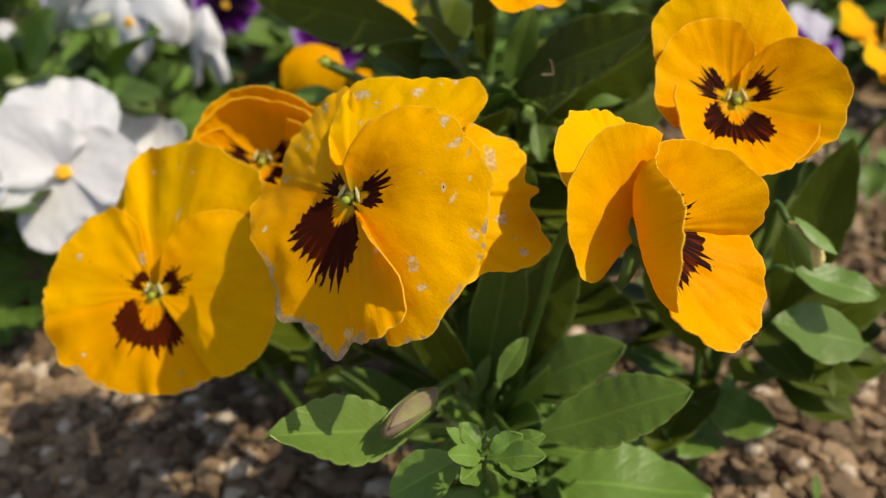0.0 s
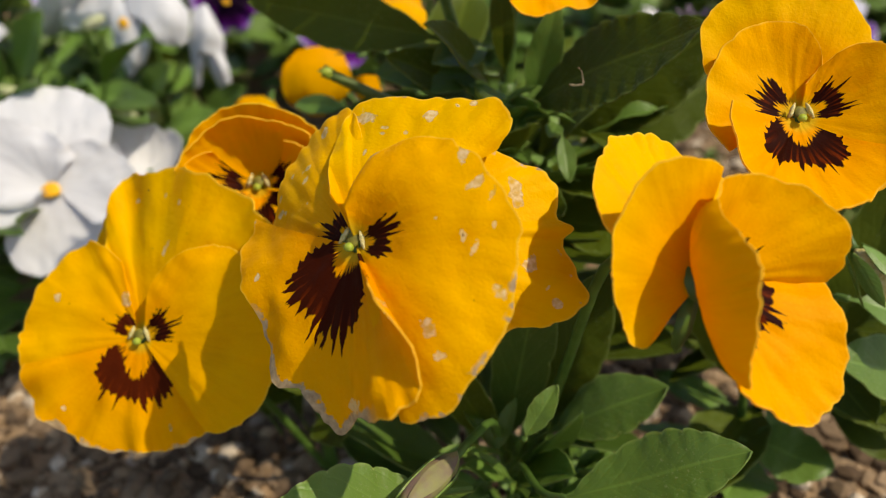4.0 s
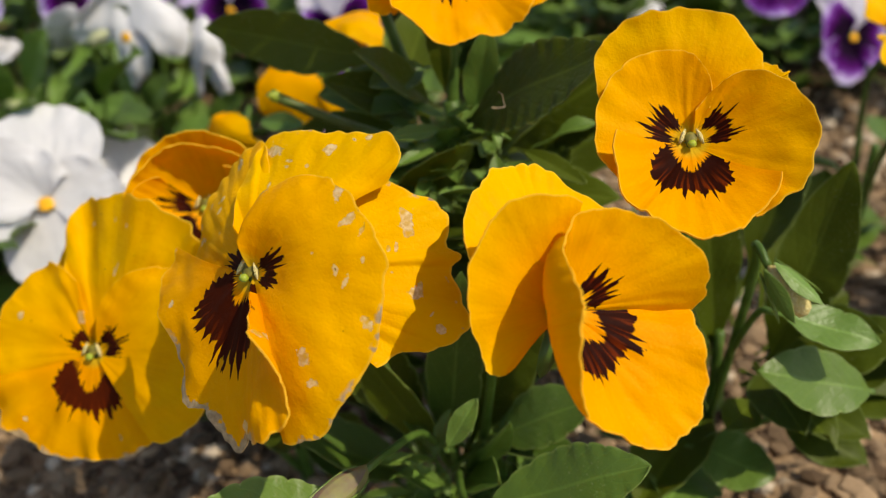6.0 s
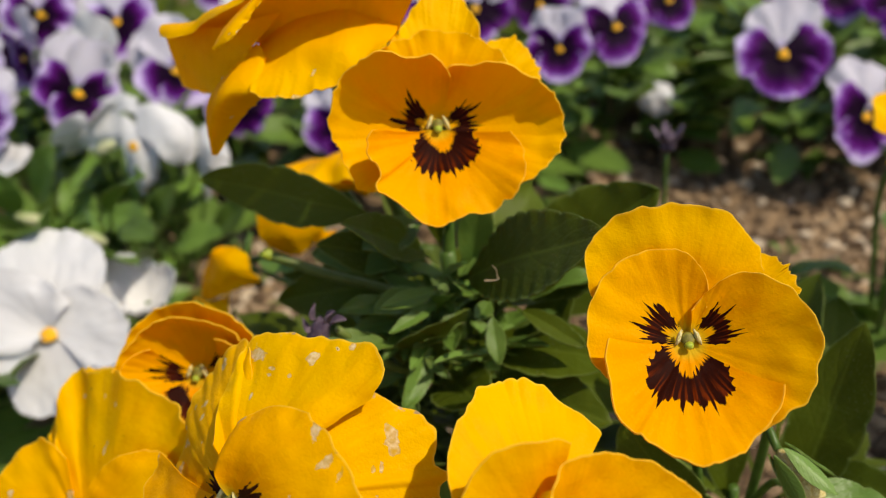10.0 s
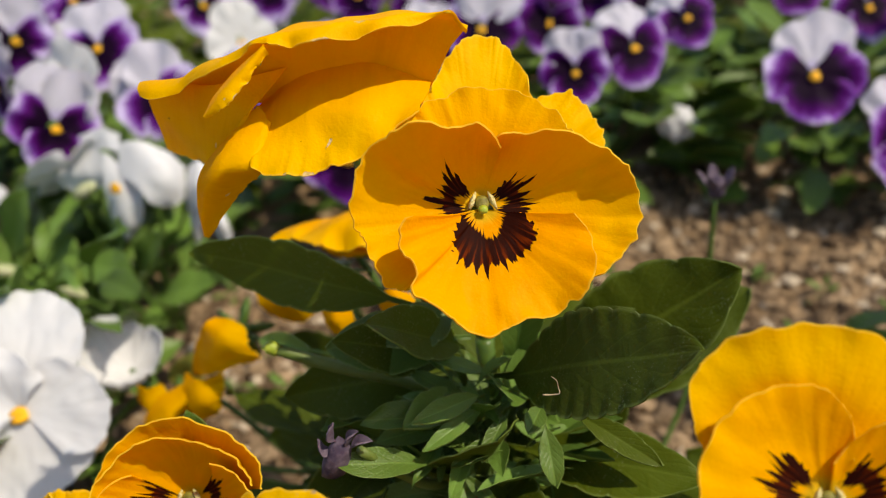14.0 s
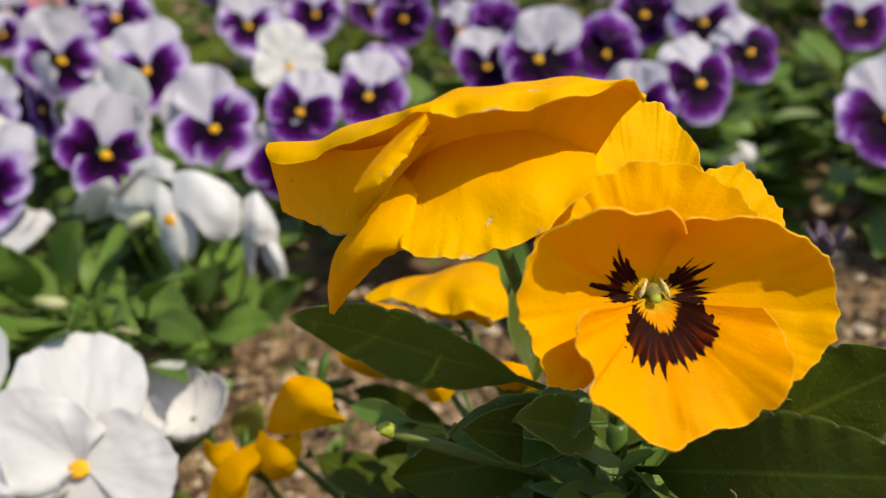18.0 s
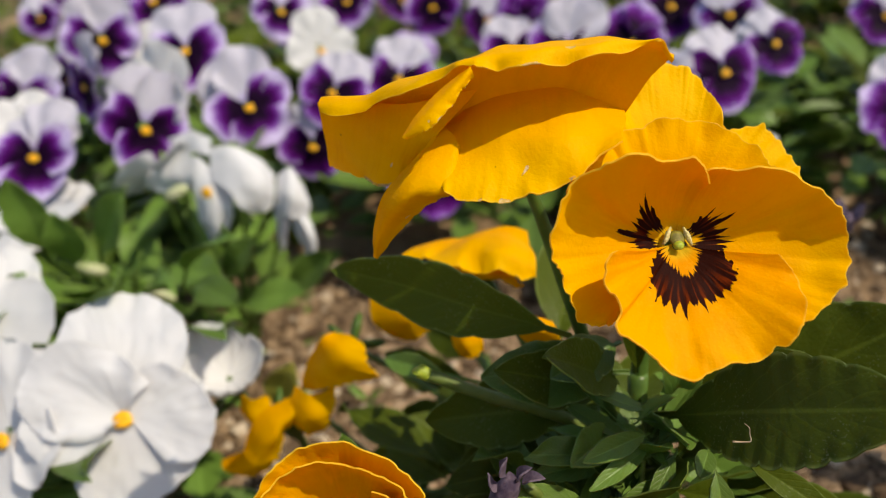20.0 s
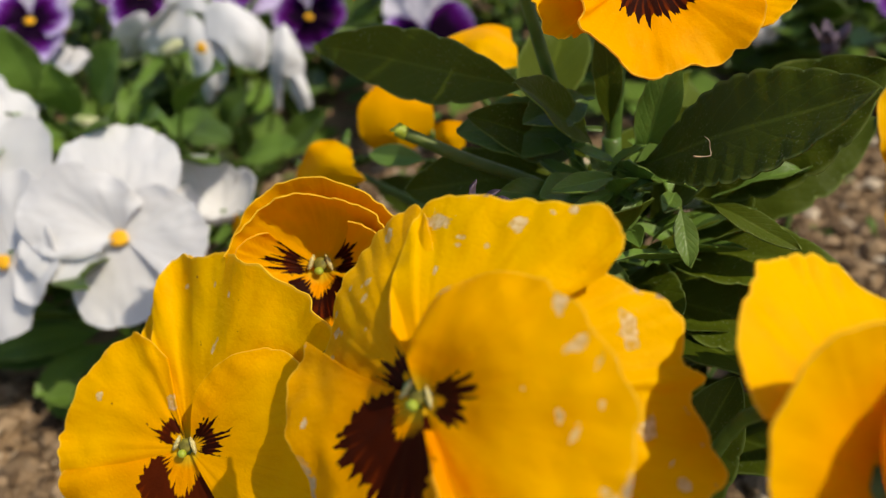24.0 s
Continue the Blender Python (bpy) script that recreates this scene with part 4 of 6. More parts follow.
# ---- right yellow plant ----
def right_plant():
    b = (0.098, 0.232, 0.0)
    pl = plant_at(b, "yellow pansy with an open bloom and buds")
    d = blossom(pl, b, (0.0719, 0.190, 0.1645), (0.0, -0.65, 0.76), 0, "open yellow bloom with dark whiskered blotches", neck=(0.076, 0.212, 0.148))
    petal(d, [(75, 22, 0), (45, 26, 2), (33, 27, 2), (21, 26, 2)], M_TOP, -3, 1.4)
    petal(d, [(155, 19, 1), (148, 23, 3), (133, 28, 6), (118, 29, 9), (102, 28, 11), (85, 27, 12), (68, 26, 10), (53, 25, 6), (40, 22, 3)], M_TOP, -2, 1.5)
    petal(d, [(58, 7, 3), (66, 11, 4), (85, 16, 7), (102, 18, 8), (126, 20, 8), (150, 21, 7), (175, 21, 5), (193, 20, 3), (208, 18, 2)], M_SIDE, -0.5, 1.5, axis=148)
    petal(d, [(82, 6, 3), (69, 9, 4), (54, 14, 8), (34, 18, 10), (12, 21, 11), (-8, 23, 11), (-29, 24, 8), (-46, 23, 6), (-62, 22, 4)], M_SIDE, 0.2, 1.5, axis=22)
    petal(d, [(-178, 17, 7), (-152, 20, 8), (-130, 24, 9), (-118, 24, 10), (-98, 26, 11), (-83, 25, 10), (-64, 22, 8), (-35, 19, 6)], M_LOW, 1.2, 1.7, axis=-98, ruffle=0.5)
    heart(d, 1.5, True, 0.85)
    bud = blob("bud", pl, Vector((0.1003, 0.1945, 0.121)) - Vector(b), (0.0035, 0.0035, 0.0075), M_BEARD, "pale bud opening between green sepals", 7, 0.15)
    bud.rotation_euler = Vector((-0.60, 0.40, 0.70)).to_track_quat("Z", "Y").to_euler()
    for i in range(5):
        part("sepal", leaf_mesh(M_LEAF_LIGHT, length=0.0145, width=0.0046, droop=0.10, fold=-0.25, teeth=1, petiole=0.0, nu=9, nv=5), bud, "", pose(0, 0, 0.0080, 0, 0, 72 * i) @ pose(0.0026, 0, 0, 0, 68, 0))
    stem("bud_stalk", pl, b, [(0.0957, 0.1977, 0.1264), (0.0945, 0.205, 0.128), (0.099, 0.216, 0.11), (0.098, 0.232, 0.04)], 0.001, 0.0014)
    leaf(pl, b, (0.1020, 0.2060, 0.1060), (0.1276, 0.1980, 0.1011), 0.0125, (0.15, -0.5, 0.9), M_LEAF_LIGHT, 0.06, 0.15, 3, 0.1)
    stem("leaf_stalk", pl, b, [(0.1026, 0.2058, 0.1060), (0.100, 0.210, 0.103), (0.099, 0.220, 0.085), (0.098, 0.231, 0.06)], 0.0009, 0.0012)
    leaf(pl, b, (0.1330, 0.2035, 0.0792), (0.0979, 0.1970, 0.0926), 0.0185, (0.1, -0.6, 0.8), M_LEAF_MID, 0.08, 0.15, 5, 0.05, label="broad grey-green leaf")
    leaf(pl, b, (0.112, 0.230, 0.06), (0.1265, 0.2325, 0.137), 0.020, (-0.3, -1, 0.2), M_LEAF, 0.05, 0.2, 5, 0.15)
    leaf(pl, b, (0.135, 0.262, 0.05), (0.1480, 0.300, 0.100), 0.026, (-0.2, -0.9, 0.5), M_LEAF, 0.06, 0.15, 5, 0.2)
    leaf(pl, b, (0.095, 0.228, 0.05), (0.062, 0.212, 0.125), 0.022, (-0.4, -0.9, 0.3), M_LEAF, 0.05, 0.2, 5, 0.15)
    leaf(pl, b, (0.0865, 0.216, 0.047), (0.1110, 0.2035, 0.0450), 0.021, (0.2, -0.35, 0.9), M_LEAF_MID, 0.06, 0.1, 5, 0.1)
    leaf(pl, b, (0.096, 0.228, 0.03), (0.078, 0.198, 0.040), 0.024, (0, -0.3, 0.95), M_LEAF_LIGHT, 0.06, 0.1, 5, 0.1)
    leaf(pl, b, (0.105, 0.228, 0.06), (0.15, 0.225, 0.085), 0.02, (0, -0.5, 0.9))
    leaf(pl, b, (0.098, 0.232, 0.06), (0.088, 0.245, 0.145), 0.018, (0, -1, 0.2))
    foliage(pl, b, (0.108, 0.246, 0.0), 20, 0.020, 0.04, 0.085, M_LEAF, random.Random(31), (0.55, 0.95), (0, 65))
    stem("leaf_stalk", pl, b, [(0.1324, 0.2034, 0.0795), (0.130, 0.210, 0.072), (0.115, 0.224, 0.05), (0.100, 0.231, 0.03)], 0.0009, 0.0012)
    foliage(pl, b, (0.108, 0.244, 0.0), 12, 0.016, 0.035, 0.07, M_LEAF, random.Random(33), (0.6, 1.0), (-5, 40))
    foliage(pl, b, (0.098, 0.232, 0.0), 6, 0.02, 0.01, 0.05, M_LEAF_LIGHT, random.Random(32), (0.3, 0.6), (0, 50))
    stem("main_stem", pl, b, [(0.098, 0.232, -0.01), (0.098, 0.232, 0.04), (0.097, 0.231, 0.08)], 0.0022, 0.0016)


# ---- middle yellow plant ----
def middle_plant():
    b = (0.016, 0.285, 0.0)
    pl = plant_at(b, "tall yellow pansy with dark toothed leaves")
    f = blossom(pl, b, (0.0187, 0.2469, 0.194), (0.15, -0.63, 0.74), 8, "frilled yellow bloom with dark whiskered blotches", neck=(0.017, 0.268, 0.176), foot=(0.0150, 0.268, 0.135), r=0.0024)
    petal(f, [(70, 22, 2.2), (61, 29, 2.2), (53, 34.5, 2.2), (45, 35, 2.2), (34, 33, 2.2), (25, 31, 2.2), (16, 29, 2.2)], M_TOP, -3.2, 1.3, frill=0.35, crease=0.08)
    petal(f, [(124, 22, 4.2), (115, 26.5, 4.2), (108, 29.5, 4.2), (98, 36, 4.2), (91, 40, 4.2), (83, 41.5, 4.2), (77, 38.5, 4.2), (71, 34.5, 4.2), (65, 30, 4.2), (57, 23, 3.5)], M_TOP, -2.2, 1.3, frill=0.5, crease=0.06, res=(20, 100))
    petal(f, [(168, 24, 6), (139, 24, 9), (120, 24, 9), (96, 24, 9), (68, 25, 8), (42, 24, 8), (25, 23, 8)], M_TOP, -1.2, 1.5, belly=2, frill=0.7, ruffle=0.5, waves=5, crease=0.04)
    petal(f, [(65, 7, 14), (100, 8, 19), (137, 11, 22), (159, 18, 22), (168, 24, 16), (188, 27, 9), (200, 27, 4), (219, 26, 0), (228, 23, -2), (231, 19, -2)], M_SIDE, -0.4, 1.7, belly=4, axis=160, ruffle=0.8, waves=5, frill=0.9, crease=0.06)
    petal(f, [(84, 9, 12), (50, 12, 15), (28, 17, 16), (11, 25.5, 14), (1, 30, 9), (-11, 32, 6), (-24, 31, 5), (-38, 28.5, 4), (-50, 25, 3)], M_SIDE, 0.0, 1.7, belly=4, axis=12, frill=0.7, ruffle=0.5, waves=5, crease=0.06)
    petal(f, [(-158, 16, 10), (-154, 19.5, 10), (-143, 21.5, 9), (-131, 22.3, 7), (-128, 26, 6), (-116, 26.3, 5), (-105, 27.6, 3), (-92, 29, 2), (-83, 27.8, 2), (-69, 27.6, 2.5), (-58, 28.5, 3), (-50, 28.5, 4), (-38, 26, 5), (-24, 22.5, 5), (-16, 18.5, 5)], M_LOW, 1.3, 1.6, axis=-78, ruffle=0.6, waves=4, frill=0.6, crease=0.08, res=(22, 110))
    heart(f, 1.6, True, 0.95)
    g = blossom(pl, b, (-0.0237, 0.2610, 0.2188), (-0.10, -0.85, 0.45), 0, "drooping yellow bloom seen from its side", neck=(-0.0135, 0.272, 0.203), foot=(0.014, 0.272, 0.11), r=0.0022, deep=0.006)
    loft(g, [[(-35, 13, -1), (-23, 6, 1), (-12, 0, 2), (3, 1, 4)], [(-35, 14, -8), (-25, 7, -9), (-15, 0, -7), (-6, -4, -4)], [(-36, 19, -19), (-28, 12, -19), (-20, 5, -19), (-10, -1, -10)]], M_TOP_OLD, 0.6, 0.6)
    loft(g, [[(-32, 10, -2), (-18, 8, -2), (-2, 5, -5), (5, 4, -3), (18, 5, -3), (31, 3, -6)], [(-32, 6, 2), (-16, 3, 5), (0, 1, 8), (9, 0, 11), (25, 1, 12), (41, 1, 8)], [(-32, 3, 2), (-16, -2, 6), (0, -7, 11.5), (8, -9, 14.5), (22, -7, 14), (36, -3, 13.5), (42, -1, 9)], [(-31, 2, 1), (-16, -5, 4), (0, -10, 10.5), (8, -12, 13), (21, -10, 11), (36, -4, 13), (42, -1, 8)]], M_TOP_OLD, 1.6, 0.9, (22, 90))
    loft(g, [[(3, -10, 12), (-3, -12, 8), (-8, -15, 4), (-10.5, -16, 0.5)], [(3, -12, 12), (-1, -15, 8.5), (-6, -17.5, 4.5), (-10.5, -16.8, 0.5)], [(3, -11, 10.5), (0.5, -14, 7.8), (-4.5, -18.5, 3.0), (-10, -16.8, 0.5)]], M_TOP_OLD, 0.5, 0.7, (12, 40))
    loft(g, [[(-4, 3, -3), (-2, 3, -2), (1, 4, 0), (9, 4, 3), (20, 4, 3), (33, 3, -2)], [(-7, -5, -5), (-4, -8, -7), (2, -9, -6), (10, -9, -4), (20, -8, -2), (32, -5, -3)], [(-13, -9, -10), (-6, -15, -11), (1, -18, -12), (9, -19, -13), (20, -18, -10), (30, -13, -4)]], M_TOP_OLD, 1.1, 0.8, (20, 80))
    loft(g, [[(-4, -2, -3), (-12, -9, -9), (-17, -11, -14), (-20, -9, -21), (-22, -5, -31)], [(-2, -5, -4), (-8, -12, -8), (-12, -15, -13), (-17, -12, -19), (-22, -6, -31)], [(-1, -7, -5), (-4, -15.5, -11), (-10, -13, -14), (-16, -9, -22), (-22, -5, -32)], [(-1, -5, -6), (-3, -10, -13), (-6, -6, -17), (-13, -4, -23), (-22, -4, -32)]], M_TOP_OLD, 0.6, 0.5)
    leaf(pl, b, (0.016, 0.258, 0.140), (0.0572, 0.2154, 0.1770), 0.023, (-0.68, -0.48, 0.58), M_LEAF, 0.06, 0.12, 10, 0.14, label="broad dark green leaf with scalloped edges")
    leaf(pl, b, (0.026, 0.275, 0.120), (0.0783, 0.2649, 0.1634), 0.030, (-0.05, -0.75, 0.7), M_LEAF, 0.08, 0.18, 7, 0.15)
    leaf(pl, b, (-0.002, 0.263, 0.160), (-0.0650, 0.287, 0.1670), 0.0190, (-0.72, -0.65, 0.20), M_LEAF, -0.09, 0.10, 5, 0.10)
    leaf(pl, b, (0.008, 0.268, 0.140), (-0.0196, 0.2500, 0.160), 0.014, (0, -0.8, 0.7), M_LEAF, 0.1, 0.3, 4, 0.1)
    leaf(pl, b, (0.010, 0.265, 0.145), (-0.0085, 0.238, 0.1720), 0.013, (0, -0.7, 0.8), M_LEAF, 0.1, 0.35, 4, 0.1)
    leaf(pl, b, (0.008, 0.256, 0.138), (-0.0031, 0.2335, 0.1462), 0.009, (0.2, -0.7, 0.8), M_LEAF_LIGHT, 0.08, 0.3, 3, 0.05)
    leaf(pl, b, (0.024, 0.266, 0.122), (0.0529, 0.2442, 0.1222), 0.013, (0, -0.6, 0.8), M_LEAF_LIGHT, 0.08, 0.25, 3, 0.1)
    leaf(pl, b, (0.016, 0.262, 0.135), (0.022, 0.236, 0.150), 0.010, (0.5, -0.5, 0.8), M_LEAF_LIGHT, 0.1, 0.3, 3, 0.1)
    leaf(pl, b, (0.012, 0.268, 0.12), (-0.035, 0.256, 0.118), 0.018, (0, -0.7, 0.8), M_LEAF, 0.08, 0.25, 5, 0.15)
    for p, q, w in (((-0.0307, 0.3422, 0.0809), (-0.0727, 0.3618, 0.0853), 0.016),
                    ((-0.0279, 0.3255, 0.0763), (-0.0643, 0.3409, 0.0723), 0.017),
                    ((-0.0330, 0.3086, 0.0738), (-0.0735, 0.3253, 0.0658), 0.015),
                    ((-0.0324, 0.3673, 0.0808), (-0.0583, 0.3866, 0.0796), 0.014),
                    ((-0.0427, 0.3051, 0.0723), (-0.0823, 0.3418, 0.0723), 0.010)):
        leaf(pl, b, p, q, w, (-0.45, -0.75, 0.45), M_LEAF, 0.08, 0.25, 5, 0.15)
        stem("leaf_stalk", pl, b, [p, (0.4 * p[0] + 0.008, 0.4 * p[1] + 0.165, 0.6 * p[2]), (0.014, 0.275, 0.03)], 0.0009, 0.0013)
    leaf(pl, b, (0.02, 0.27, 0.10), (0.075, 0.25, 0.10), 0.022, (0, -0.7, 0.8), M_LEAF, 0.08, 0.25, 5, 0.15)
    leaf(pl, b, (0.03, 0.285, 0.10), (0.092, 0.30, 0.135), 0.026, (-0.1, -0.75, 0.7), M_LEAF, 0.08, 0.2, 5, 0.2)
    leaf(pl, b, (0.012, 0.262, 0.150), (-0.0235, 0.2560, 0.1535), 0.016, (-0.1, -0.7, 0.7), M_LEAF_RICH, 0.10, 0.3, 4, 0.12)
    leaf(pl, b, (0.010, 0.264, 0.158), (-0.0070, 0.2500, 0.1575), 0.012, (0.1, -0.6, 0.8), M_LEAF_RICH, 0.10, 0.3, 4, 0.12)
    leaf(pl, b, (0.006, 0.270, 0.135), (-0.0400, 0.2640, 0.1330), 0.018, (-0.1, -0.8, 0.6), M_LEAF, 0.06, 0.25, 5, 0.15)
    leaf(pl, b, (0.006, 0.272, 0.120), (-0.0340, 0.2700, 0.1100), 0.018, (-0.1, -0.8, 0.6), M_LEAF, 0.06, 0.25, 5, 0.15)
    foliage(pl, b, (0.012, 0.268, 0.0), 46, 0.020, 0.03, 0.118, M_LEAF, random.Random(41), (0.55, 0.95), (0, 65))
    foliage(pl, b, (0.014, 0.258, 0.0), 26, 0.016, 0.07, 0.135, M_LEAF, random.Random(42), (0.25, 0.5), (0, 60))
    foliage(pl, b, (-0.022, 0.285, 0.0), 12, 0.014, 0.04, 0.09, M_LEAF, random.Random(45), (0.5, 0.9), (-5, 40))
    foliage(pl, b, (-0.016, 0.272, 0.0), 16, 0.018, 0.06, 0.125, M_LEAF, random.Random(44), (0.6, 1.0), (-10, 45))
    r = random.Random(43)
    tuft(pl, b, (0.012, 0.250, 0.138), 22, r, (0.010, 0.022))
    tuft(pl, b, (0.014, 0.246, 0.126), 26, r, (0.010, 0.026), M_LEAF_MID, 0.010)
    tuft(pl, b, (0.030, 0.250, 0.122), 18, r, (0.010, 0.028), None, 0.010)
    tuft(pl, b, (-0.004, 0.250, 0.120), 16, r, (0.010, 0.026), M_LEAF_MID, 0.010)
    leaf(pl, b, (0.018, 0.255, 0.120), (0.064, 0.232, 0.128), 0.017, (0, -0.6, 0.8), M_LEAF, 0.1, 0.25, 5, 0.15)
    leaf(pl, b, (0.020, 0.250, 0.110), (0.060, 0.225, 0.112), 0.020, (0, -0.6, 0.8), M_LEAF, 0.1, 0.25, 6, 0.15)
    leaf(pl, b, (0.012, 0.252, 0.110), (0.026, 0.214, 0.128), 0.018, (0, -0.6, 0.8), M_LEAF, 0.1, 0.25, 6, 0.15)
    leaf(pl, b, (0.014, 0.262, 0.150), (0.012, 0.262, 0.180), 0.007, (0, -1, 0.1), M_LEAF, 0.1, 0.25, 2, 0.05)
    leaf(pl, b, (0.022, 0.262, 0.140), (0.028, 0.258, 0.172), 0.010, (0, -1, 0.1), M_LEAF_LIGHT, 0.1, 0.25, 3, 0.05)
    stem("seed_stalk", pl, b, [(0.1012, 0.3775, 0.128), (0.1000, 0.378, 0.09), (0.090, 0.365, 0.04), (0.060, 0.335, 0.0)], 0.0009, 0.0012)
    sh = blob("seed_head", pl, Vector((0.1015, 0.377, 0.131)) - Vector(b), (0.0034, 0.0034, 0.0048), M_WILT, "spent purple flower head with pointed sepals", 6, 0.2)
    for i in range(5):
        part("sepal", leaf_mesh(M_WILT, length=0.0095, width=0.0042, droop=-0.2, fold=0.3, teeth=1, petiole=0.0, nu=9, nv=5), sh, "", pose(0, 0, -0.002, 0, 0, 72 * i + 20) @ pose(0, 0, 0, 0, -42) @ Matrix.Translation((0.002, 0, 0)))
    stem("main_stem", pl, b, [(0.016, 0.285, -0.01), (0.016, 0.276, 0.06), (0.015, 0.268, 0.145)], 0.0034, 0.0026)
    stem("cut_stalk", pl, b, [(-0.0380, 0.259, 0.1524), (-0.0227, 0.262, 0.1431), (-0.0018, 0.266, 0.1316), (0.008, 0.268, 0.118)], 0.0016, 0.0017, M_CUT)
    v, f = tube(np.array([(-0.0022, 0, 0.0013), (-0.0020, 0, 0.0012), (-0.0001, 0, 0), (0, 0, -0.0001)]), 0.00185, 0.00178, 10, 6)
    part("cut_end", mesh_of("cut_end", v, f, M_STIGMA), pl, "pale dried cut end", Matrix.Translation(Vector((-0.0372, 0.2592, 0.1519)) - Vector(b)))
    leaf(pl, b, (-0.026, 0.282, 0.132), (-0.0575, 0.300, 0.1275), 0.007, (0, -0.8, 0.6), M_LEAF_LIGHT, 0.05, 0.4, 2, 0.4)
    stem("trailing_stalk", pl, b, [(-0.0123, 0.2280, 0.1454), (-0.0062, 0.2350, 0.1316), (0.0003, 0.2410, 0.1212), (0.0099, 0.2520, 0.1134)], 0.0012, 0.0014, M_CUT)
    for p, q, w in (((0.0152, 0.2460, 0.1451), (-0.0007, 0.2320, 0.1488), 0.0075), ((0.0158, 0.2440, 0.1435), (0.0009, 0.2320, 0.1405), 0.006), ((0.0207, 0.2420, 0.1430), (0.0137, 0.2320, 0.1366), 0.006),
                    ((0.0354, 0.2460, 0.1382), (0.0543, 0.2320, 0.1328), 0.009), ((0.0286, 0.2460, 0.1406), (0.0248, 0.2360, 0.1407), 0.007), ((0.0287, 0.2400, 0.1404), (0.0303, 0.2300, 0.1298), 0.008), ((0.0201, 0.2400, 0.1376), (0.0067, 0.2320, 0.1355), 0.006)):
        leaf(pl, b, p, q, 0.7 * w, (0.1, -0.6, 0.8), M_LEAF_LIGHT if p[0] < 0.02 else M_LEAF_MID if p[0] < 0.03 else M_LEAF, 0.10, 0.35, 3, 0.10)
    w = blob("wilted_bud", pl, Vector((-0.0175, 0.2265, 0.1445)) - Vector(b), (0.0030, 0.0028, 0.0062), M_WILT, "shrivelled purple-grey flower bud", 9, 0.35)
    w.rotation_euler = (0, radians(25), 0)
    for i, (dx, dz, ry) in enumerate(((-0.002, 0.012, -125), (0.001, 0.012, -95), (0.002, 0.012, -60), (-0.001, 0.004, -170))):
        part("withered_petal", leaf_mesh(M_WILT, length=0.0048, width=0.0030, droop=0.3, fold=0.8, teeth=2, petiole=0.0, nu=9, nv=5, seed=i), w, "", pose(dx, 0, dz * 0.4, 0, ry, 0))


